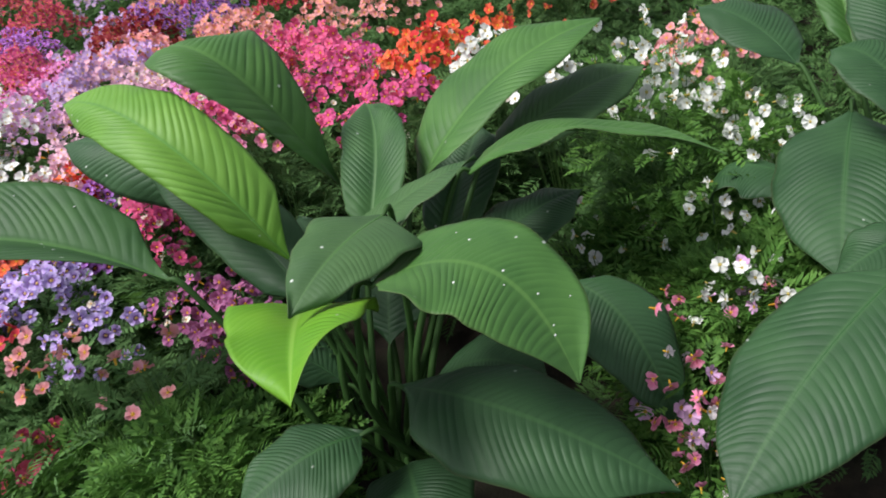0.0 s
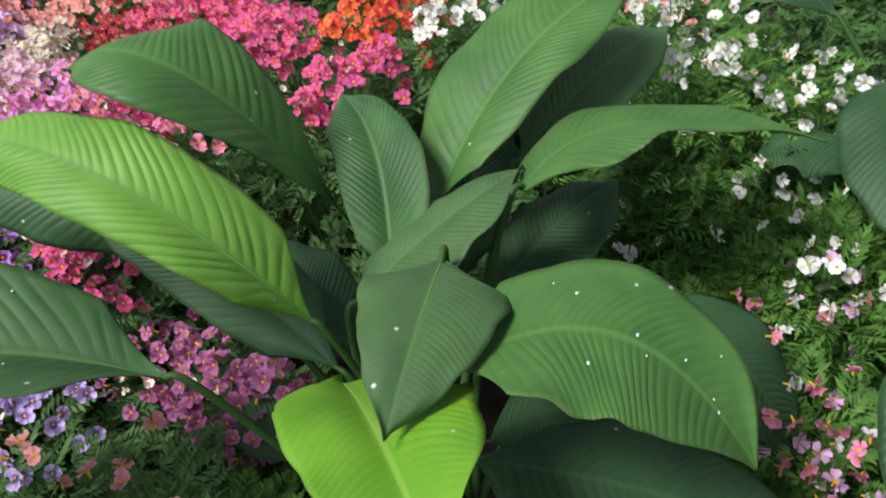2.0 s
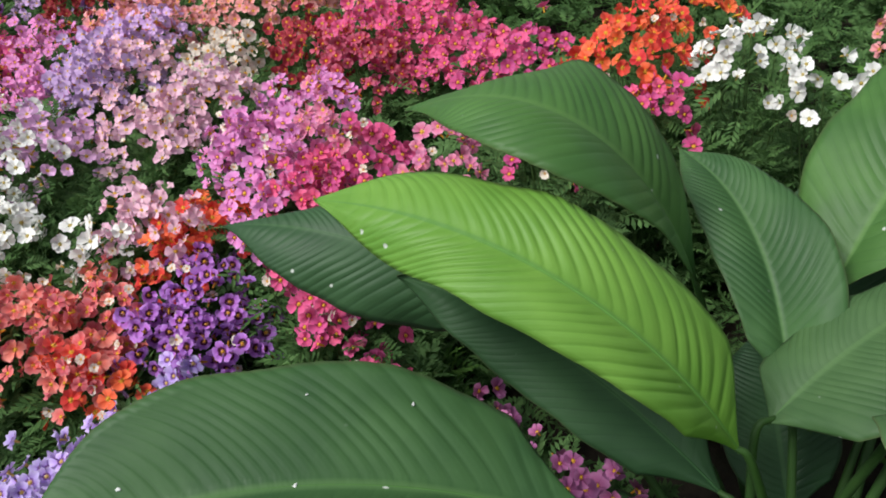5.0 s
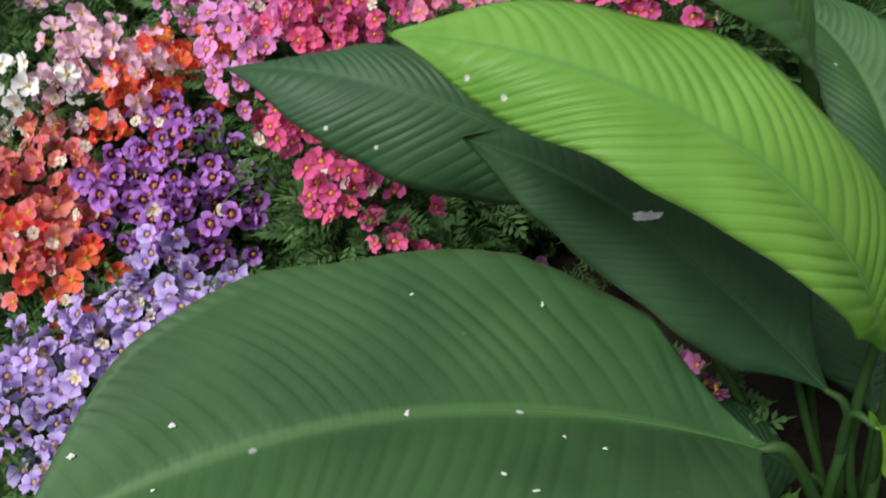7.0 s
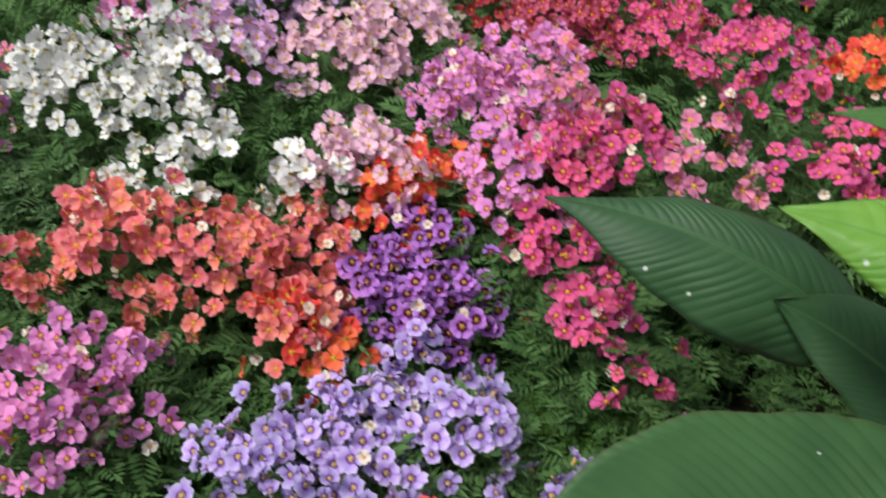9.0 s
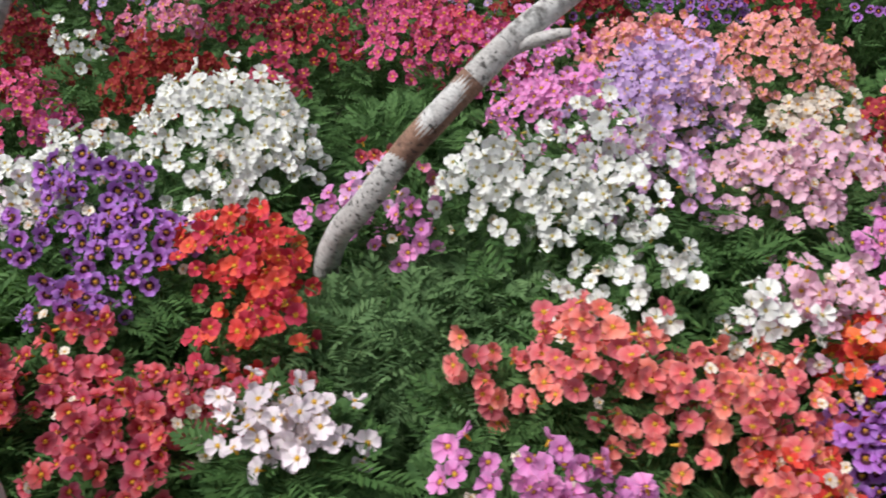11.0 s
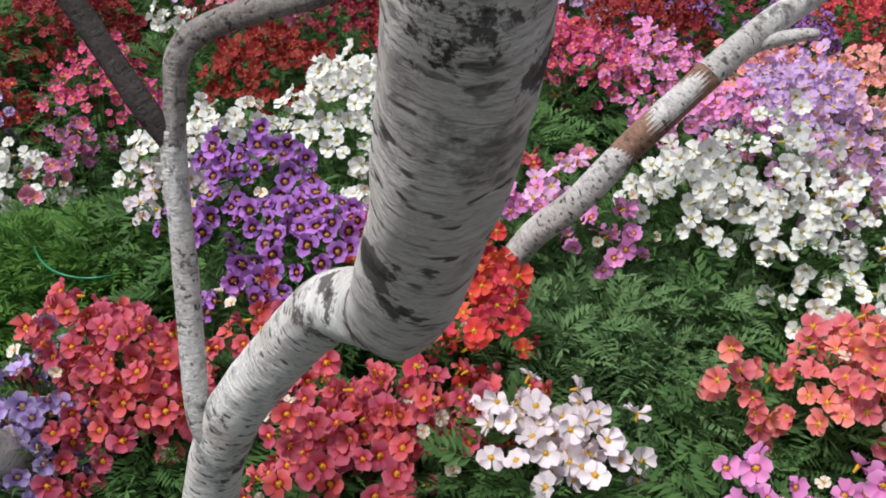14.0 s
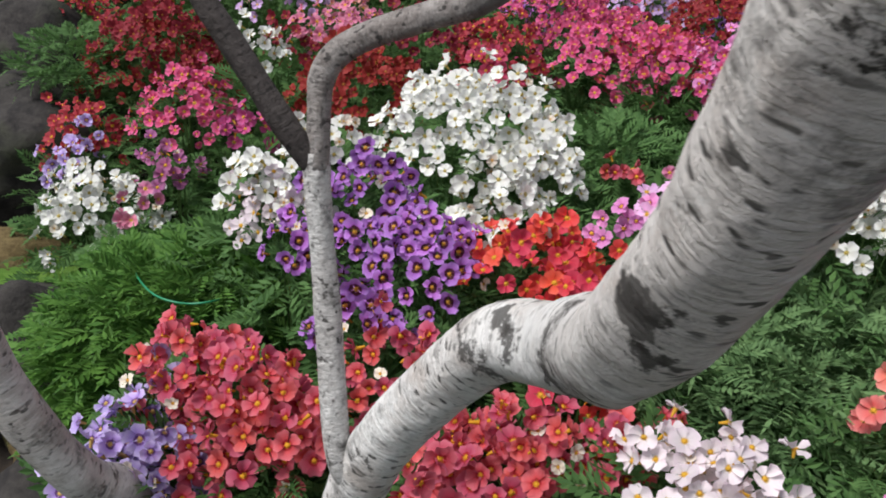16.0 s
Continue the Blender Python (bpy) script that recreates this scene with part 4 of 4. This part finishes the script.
plant("coralred", -1.93, 1.59, 0.62, 0.04, 0.9)
plant("whitepink", -1.43, 1.66, 0.75, 0.06, 1.0)
plant("whitepink", -1.37, 1.66, 0.74, 0.05, 1.0)
plant("magenta", -1.58, 3.01, 0.75, 0.15, 0.7)
plant("magenta", -1.41, 2.96, 0.75, 0.12, 0.7)
plant("redorange", -1.86, 3.00, 0.73, 0.11, 0.9)
plant("coralred", -1.52, 2.42, 0.68, 0.05, 0.4)
plant("pinklilac", -1.51, 2.13, 0.74, 0.05, 0.7)
plant("crimson", -1.62, 3.20, 0.75, 0.17, 0.7)
plant("crimson", -1.46, 3.01, 0.75, 0.13, 0.6)
plant("pinklilac", -1.27, 2.98, 0.76, 0.16, 0.7)
plant("purple", -1.19, 3.58, 0.76, 0.13, 1.0)
plant("purple", -0.87, 3.47, 0.78, 0.12, 1.0)
plant("lilac", -0.95, 2.87, 0.80, 0.12, 1.0)
plant("palepink", -0.91, 2.64, 0.80, 0.10, 1.0)
plant("red", -0.64, 3.87, 0.78, 0.17, 1.0)
plant("white", -1.25, 2.20, 0.82, 0.09, 0.35)
plant("white", -1.15, 2.14, 0.84, 0.09, 0.35)
plant("white", -1.09, 2.35, 0.85, 0.10, 0.6)
plant("white", -1.03, 2.22, 0.84, 0.08, 0.6)
plant("pinklilac", -1.37, 2.10, 0.76, 0.06, 0.7)
plant("coral", -1.09, 1.83, 0.77, 0.05, 1.0)
plant("coral", -1.19, 1.82, 0.72, 0.04, 0.6)
plant("lavender", -0.86, 1.54, 0.66, 0.07, 0.80)
plant("lavender", -0.76, 1.46, 0.66, 0.07, 0.80)
plant("lavender", -0.57, 1.57, 0.70, 0.05, 0.80)
plant("red", -0.62, 1.42, 0.68, 0.04, 0.8)
plant("pinklilac", -0.99, 1.60, 0.68, 0.05, 0.6)
plant("coral", -1.20, 1.81, 0.74, 0.04, 0.5)
plant("white", -1.08, 1.98, 0.75, 0.05, 0.35)
plant("darkred", -2.68, 2.85, 0.70, 0.14, 0.8)
plant("pinklilac", -1.20, 1.66, 0.72, 0.04, 0.5)
plant("pinklilac", -1.10, 1.62, 0.74, 0.08, 0.8)
plant("pinklilac", -1.02, 1.63, 0.72, 0.06, 0.5)
plant("coral", -1.05, 1.84, 0.78, 0.09, 1.1)
plant("coral", -0.94, 1.83, 0.76, 0.09, 1.1)
plant("coral", -0.85, 1.83, 0.73, 0.08, 1.0)
plant("orange", -0.83, 1.73, 0.70, 0.05, 0.9)
plant("purple", -0.73, 1.80, 0.70, 0.06, 1.0)
plant("purple", -0.62, 1.81, 0.68, 0.09, 1.0)
plant("white", -1.24, 2.18, 0.82, 0.10, 1.0)
plant("white", -1.09, 2.13, 0.80, 0.08, 1.0)
plant("white", -0.99, 2.02, 0.76, 0.06, 0.45)
plant("lilacpink", -1.01, 2.31, 0.82, 0.10, 1.0)
plant("palepink", -0.80, 2.34, 0.80, 0.11, 1.1)
plant("palepink", -0.70, 2.43, 0.80, 0.11, 1.0)
plant("cream", -0.69, 2.62, 0.80, 0.09, 1.0)
plant("pinklilac", -0.59, 2.19, 0.80, 0.10, 1.1)
plant("pinklilac", -0.48, 2.26, 0.80, 0.10, 1.0)
plant("pink", -0.42, 2.13, 0.82, 0.08, 0.9)
plant("hotpink", -0.44, 2.00, 0.80, 0.08, 0.9)
plant("hotpink", -0.44, 1.89, 0.74, 0.08, 0.8)
plant("hotpink", -0.38, 1.83, 0.68, 0.05, 0.6)
plant("pinklilac", -1.19, 2.57, 0.80, 0.12, 1.0)
plant("lilac", -0.98, 2.61, 0.82, 0.12, 1.0)
plant("redorange", -0.50, 2.69, 0.76, 0.11, 1.0)
plant("magenta", -0.33, 2.69, 0.78, 0.14, 1.0)
plant("hotpink", -0.22, 2.61, 0.78, 0.12, 1.0)
plant("palepink", -0.77, 2.04, 0.76, 0.07, 1.0)
plant("orange", -0.66, 2.02, 0.74, 0.07, 1.0)
plant("lavender", -0.82, 1.57, 0.68, 0.06, 0.64)
plant("lavender", -0.71, 1.53, 0.70, 0.08, 0.80)
plant("lavender", -0.60, 1.58, 0.70, 0.07, 0.80)
plant("lavender", -0.72, 1.48, 0.68, 0.07, 0.80)
plant("salmon", -0.99, 2.99, 0.78, 0.17, 1.0)
plant("lilac", -1.01, 2.70, 0.80, 0.14, 1.0)
plant("coralred", -0.38, 2.56, 0.76, 0.12, 1.0)
plant("hotpink", -0.14, 2.51, 0.76, 0.10, 1.0)
plant("orange", 0.16, 2.24, 0.84, 0.11, 1.0)
plant("hotpink", 0.10, 2.06, 0.80, 0.10, 0.9)
plant("white", 0.33, 2.14, 0.84, 0.09, 0.6)
plant("white", 0.45, 2.06, 0.80, 0.09, 0.4)
plant("orange", 0.31, 2.33, 0.82, 0.08, 0.6)
plant("purple", -1.88, 3.62, 0.76, 0.17, 1.0)
plant("crimson", -2.08, 4.16, 0.76, 0.19, 1.0)
plant("darkred", -1.26, 3.49, 0.76, 0.20, 1.0)
plant("salmon", -0.69, 3.14, 0.76, 0.17, 1.0)
plant("salmon", -0.32, 3.04, 0.76, 0.12, 0.6)
plant("hotpink", -0.06, 2.28, 0.84, 0.12, 0.8)
plant("whiteairy", 0.68, 2.02, 0.80, 0.14, 0.4)
plant("salmon", 0.85, 2.39, 0.70, 0.14, 0.5)
plant("whiteairy", 0.84, 1.82, 0.76, 0.09, 0.4)
plant("whiteairy", 0.70, 1.78, 0.78, 0.11, 0.3)
plant("whiteairy", 0.86, 1.70, 0.72, 0.08, 0.6)
plant("whiteairy", 0.55, 1.64, 0.60, 0.10, 0.25)
plant("whiteairy", 0.74, 1.53, 0.64, 0.10, 0.35)
plant("whiteairy", 0.75, 1.40, 0.64, 0.08, 0.4)
plant("pinkwhite", 0.60, 1.41, 0.58, 0.06, 0.7)
plant("pinkwhite", 0.76, 1.39, 0.58, 0.07, 0.6)
plant("pinkwhite", 0.62, 1.24, 0.58, 0.06, 0.9)
plant("pinkwhite", 0.63, 1.13, 0.55, 0.06, 0.9)
plant("lavender", -0.67, 1.64, 0.66, 0.11, 0.72)
plant("lavender", -0.46, 1.48, 0.66, 0.10, 0.56)
plant("salmon", -0.45, 1.30, 0.70, 0.09, 0.28)
plant("salmon", -0.24, 1.25, 0.70, 0.08, 0.16)
plant("mauve", -0.26, 1.57, 0.62, 0.09, 1.0)
plant("mauve", -0.17, 1.47, 0.62, 0.08, 1.0)
plant("mauve", -0.10, 1.39, 0.60, 0.05, 0.8)
plant("mauve", -0.09, 1.44, 0.62, 0.06, 0.9)
plant("red", -1.54, 1.93, 0.74, 0.06, 1.0)
plant("red", -1.50, 1.85, 0.72, 0.05, 1.0)
plant("red", -1.55, 1.81, 0.70, 0.04, 1.0)
plant("red", -1.59, 2.04, 0.74, 0.04, 0.9)
plant("coralred", -1.99, 1.72, 0.68, 0.06, 1.0)
plant("coralred", -1.91, 1.68, 0.69, 0.07, 1.0)
plant("coralred", -1.86, 1.65, 0.66, 0.06, 1.0)
plant("coralred", -1.77, 1.77, 0.66, 0.04, 0.9)
plant("coralred", -1.68, 1.68, 0.67, 0.06, 1.0)
plant("coralred", -1.59, 1.72, 0.68, 0.06, 1.0)
plant("coralred", -1.51, 1.71, 0.68, 0.05, 1.0)
plant("coralred", -1.68, 1.60, 0.66, 0.04, 1.0)
plant("coralred", -1.59, 1.62, 0.66, 0.06, 1.0)
plant("whitepink", -1.42, 1.66, 0.75, 0.04, 1.0)
plant("coral", -0.82, 1.87, 0.72, 0.09, 1.0)
plant("coral", -0.81, 1.74, 0.70, 0.06, 1.0)
plant("orange", -0.76, 1.70, 0.68, 0.05, 1.0)
plant("orange", -0.61, 2.03, 0.74, 0.07, 1.0)
plant("orange", -0.70, 1.93, 0.73, 0.06, 1.0)
plant("palepink", -0.72, 2.01, 0.78, 0.08, 1.0)
plant("white", -0.82, 1.98, 0.76, 0.07, 0.8)
plant("purple", -0.65, 1.90, 0.71, 0.07, 1.0)
plant("purple", -0.72, 1.84, 0.70, 0.06, 1.0)
plant("purple", -0.63, 1.79, 0.67, 0.07, 1.0)
plant("purple", -0.55, 1.82, 0.67, 0.05, 0.9)
plant("pinklilac", -0.52, 1.97, 0.80, 0.07, 1.0)
plant("hotpink", -0.42, 1.97, 0.80, 0.06, 1.0)
plant("hotpink", -0.50, 1.89, 0.72, 0.04, 0.7)
plant("hotpink", -0.42, 1.75, 0.72, 0.04, 0.9)
plant("hotpink", -0.37, 1.67, 0.68, 0.04, 0.6)
plant("lavender", -0.66, 1.68, 0.68, 0.05, 0.72)
plant("lavender", -0.78, 1.58, 0.68, 0.06, 0.80)
plant("lavender", -0.69, 1.61, 0.69, 0.06, 0.80)
plant("pinklilac", -1.07, 1.60, 0.72, 0.07, 0.8)
plant("pinklilac", -1.08, 1.52, 0.70, 0.06, 0.8)
plant("pinklilac", -1.02, 1.67, 0.70, 0.05, 0.5)
plant("hotpink", -0.41, 1.76, 0.72, 0.05, 0.8)
plant("hotpink", -0.47, 1.84, 0.76, 0.05, 0.8)
plant("hotpink", -0.35, 1.70, 0.66, 0.04, 0.5)
plant("pinklilac", -0.56, 2.16, 0.82, 0.08, 1.0)
plant("hotpink", -0.35, 2.03, 0.82, 0.08, 1.0)
plant("pinklilac", -0.49, 2.07, 0.82, 0.07, 1.0)
plant("pink", -0.22, 1.99, 0.80, 0.07, 0.9)
plant("hotpink", -0.04, 2.02, 0.78, 0.08, 0.6)
plant("white", -1.00, 2.00, 0.80, 0.08, 0.45)
plant("pink", -2.23, 2.92, 0.74, 0.10, 0.8)
plant("darkred", -2.04, 3.02, 0.74, 0.12, 0.9)
plant("magenta", -1.75, 3.35, 0.76, 0.13, 1.0)
plant("redorange", -3.14, 3.20, 0.60, 0.12, 0.7)
plant("white", -1.66, 2.26, 0.76, 0.07, 1.0)
plant("white", -1.71, 2.12, 0.72, 0.07, 1.0)
plant("whitepink", -2.06, 2.06, 0.70, 0.06, 1.0)
plant("white", -2.00, 2.21, 0.75, 0.07, 1.0)
plant("crimson", -0.52, 1.25, 0.54, 0.07, 0.6)
plant("lavender", -1.99, 1.62, 0.62, 0.07, 1.25)
plant("lavender", -2.00, 1.68, 0.62, 0.05, 1.25)
plant("lavender", -2.00, 1.58, 0.60, 0.05, 1.25)
plant("lilacpink", -1.45, 2.17, 0.76, 0.05, 0.7)
plant("pink", -1.42, 2.31, 0.74, 0.05, 0.5)

# ---- plants not in flower ----
greenery(-2.19, 1.98, 0.60, fresh=True)
greenery(-2.27, 1.96, 0.50, fresh=True)
greenery(-2.12, 2.02, 0.62, fresh=True)
greenery(-2.90, 2.83, 0.62)
greenery(-1.54, 2.60, 0.68)
greenery(-1.45, 2.88, 0.68)
greenery(-1.35, 1.99, 0.69, grey=True)
greenery(-1.27, 1.92, 0.69, grey=True)
greenery(-1.22, 2.06, 0.71, grey=True)
greenery(-0.89, 2.20, 0.72)
greenery(-1.40, 1.92, 0.69, grey=True)
greenery(-1.81, 2.49, 0.68)
greenery(0.23, 2.12, 0.66)
greenery(-0.83, 2.31, 0.72)
greenery(-0.17, 1.17, 0.62, fresh=True)
greenery(0.67, 1.80, 0.62)
greenery(0.77, 1.47, 0.60, fresh=True)
greenery(0.84, 1.49, 0.60, fresh=True)
greenery(-0.40, 1.73, 0.58, fresh=True)
greenery(-0.43, 1.84, 0.60)
greenery(-1.30, 2.05, 0.69, grey=True)
greenery(-0.49, 1.22, 0.54, fresh=True)
greenery(-0.09, 1.16, 0.52, fresh=True)
greenery(-0.08, 1.25, 0.54, fresh=True)
greenery(-0.24, 1.14, 0.54, fresh=True)
greenery(0.72, 1.48, 0.58, fresh=True)
greenery(0.66, 1.70, 0.60, fresh=True)
greenery(0.83, 1.46, 0.58, fresh=True)


# ---- undergrowth ----
def undergrowth():
    rng = np.random.default_rng(77)
    V, Fs, base = [], [], 0
    for gx in np.arange(-3.3, 1.9, 0.15):
        for gy in np.arange(1.28, 4.9, 0.15):
            x, y = gx + rng.uniform(-0.06, 0.06), gy + rng.uniform(-0.06, 0.06)
            if x < -2.15 and y < 2.9 - 0.6 * (x + 2.75):
                continue
            if ((x - 0.03) / 0.46) ** 2 + ((y - 1.47) / 0.34) ** 2 < 1 or (y < 1.3 and x > -0.75 and x < 0.45):
                continue
            top = 0.50 + 0.06 * rng.uniform(-1, 1) - (0.12 if x < -1.9 else 0) - height(x, y)
            v, f = dome_fronds(rng, 0.11, top, 60 if y < 3.0 else 34, 0.05, 0.046 if y < 3.0 else 0.06)
            V.append(v + np.array([x, y, height(x, y)]))
            Fs.append(f + base)
            base += len(v)
    for gx in np.arange(-6.5, 4.0, 0.34):
        for gy in np.arange(1.45, 9.5, 0.34):
            if gy < 4.85 and -3.9 < gx < 1.95:
                continue
            x, y = gx + rng.uniform(-0.15, 0.15), gy + rng.uniform(-0.15, 0.15)
            v, f = dome_fronds(rng, 0.26, 0.32 + 0.06 * max(y - 4.9, 0) + 0.1 * rng.uniform(-1, 1), 44, 0.05, 0.15)
            V.append(v + np.array([x, y, height(x, y)]))
            Fs.append(f + base)
            base += len(v)
    ob = new("undergrowth", mesh_from("undergrowth", np.vstack(V), np.vstack(Fs), FOLIAGE_SHADED, smooth=False))
    tagged(ob, "feathery green leaves filling the flower bed between plants", "foliage", kind="stuff")


undergrowth()


def far_plants():
    """Looser colour at the back of the bed, wherever nothing stands yet."""
    rng = np.random.default_rng(5)
    placed = 0
    for _ in range(400):
        x, y = rng.uniform(-3.6, 0.6), rng.uniform(3.1, 5.6)
        if placed > 46 or any((x - a) ** 2 + (y - b) ** 2 < (0.16 + r) ** 2 for a, b, r in PLANTED) or (x < -2.6 and y < 3.6):
            continue
        plant(("darkred", "crimson", "salmon", "magenta", "lilac", "redorange", "purple", "pink", "crimson")[rng.integers(9)], x, y, rng.uniform(0.68, 0.8), rng.uniform(0.13, 0.18), rng.uniform(0.6, 0.9))
        placed += 1


far_plants()


# ---- rocks ----
def boulder(x, y, z, sx, sy, sz, mat, label, seed):
    bm = bmesh.new()
    bmesh.ops.create_icosphere(bm, subdivisions=4, radius=1.0)
    for v in bm.verts:
        n = v.co.normalized()
        k = 1 + 0.28 * noise.noise(n * 1.3 + Vector((seed, 0, 0))) + 0.12 * noise.noise(n * 3.7 + Vector((0, seed, 0))) + 0.05 * noise.noise(n * 9 + Vector((0, 0, seed)))
        v.co = Vector((n.x * sx * k, n.y * sy * k, n.z * sz * k))
    for f in bm.faces:
        f.smooth = True
    me = bpy.data.meshes.new("rock")
    bm.to_mesh(me)
    bm.free()
    me.materials.append(mat)
    ob = new("rock", me)
    ob.location = (x, y, z)
    return tagged(ob, label, "rock", "rocks beside the bed")


boulder(-2.52, 2.03, 0.30, 0.16, 0.14, 0.14, ROCK, "rough dark volcanic rock beside the bed", 1)
boulder(-2.98, 2.72, 0.33, 0.24, 0.20, 0.18, ROCK, "large dark weathered rock behind the flowers", 4)
boulder(-3.25, 3.10, 0.36, 0.26, 0.22, 0.22, ROCK, "large dark rock in the shade", 7)
boulder(-2.30, 1.78, 0.22, 0.12, 0.10, 0.10, ROCK, "small dark rock half sunk in soil", 9)
boulder(-2.13, 1.62, 0.22, 0.12, 0.10, 0.10, ROCK_BROWN, "rounded brown stone beside the birch limb", 11)
boulder(-2.34, 1.93, 0.20, 0.14, 0.10, 0.07, MOSS, "low stone covered in dry brown moss", 13)
boulder(-2.80, 2.35, 0.22, 0.14, 0.14, 0.10, MOSS, "mossy stone between dark rocks", 15)


def fern(x, y, n, size, seed):
    rng = np.random.default_rng(seed)
    z = height(x, y)
    thing = new("fern")
    thing.location = (x, y, z)
    tagged(thing, "small light green fern growing between rocks", "fern")
    for i in range(n):
        v, f = frond(rng, 1.0, 13, 0.35, 0.22)
        a = rng.uniform(0, 6.28)
        o = np.array([math.cos(a), math.sin(a), 0.55])
        o /= np.linalg.norm(o)
        side = np.cross((0, 0, 1), o)
        side /= np.linalg.norm(side)
        v = np.array([0, 0, 0.06]) + size * rng.uniform(0.8, 1.2) * (v @ np.array([o, side, np.cross(o, side)]))
        part("frond", mesh_from("frond", v, f, FERN, smooth=False), thing)


fern(-2.62, 2.22, 9, 0.20, 31)
fern(-2.24, 1.62, 7, 0.16, 32)


# ---- watering tube ----
def thin_tube(rows, label):
    x, y, z = rows[0]
    ob = new("watering_tube", tube("watering_tube", [(a - x, b - y, c - z, 0.0016) for a, b, c in rows], TUBING, 7, 10))
    ob.location = rows[0]
    return tagged(ob, label, "tube")


thin_tube([(-2.322, 2.098, 0.520), (-2.198, 1.939, 0.600), (-2.134, 1.883, 0.620), (-2.088, 1.880, 0.620), (-2.060, 1.913, 0.610), (-2.134, 2.069, 0.500)], "thin green plastic tube looped over the leaves")
thin_tube([(-0.556, 1.721, 0.437), (-0.511, 1.745, 0.531), (-0.497, 1.759, 0.569), (-0.497, 1.783, 0.590), (-0.512, 1.825, 0.588), (-0.528, 1.877, 0.540)], "thin green plastic tube arching between violet flowers")
thin_tube([(-0.377, 1.723, 0.451), (-0.436, 1.738, 0.530), (-0.458, 1.748, 0.562), (-0.464, 1.766, 0.577), (-0.452, 1.810, 0.564), (-0.430, 1.852, 0.523)], "thin green plastic tube arching beside pink flowers")
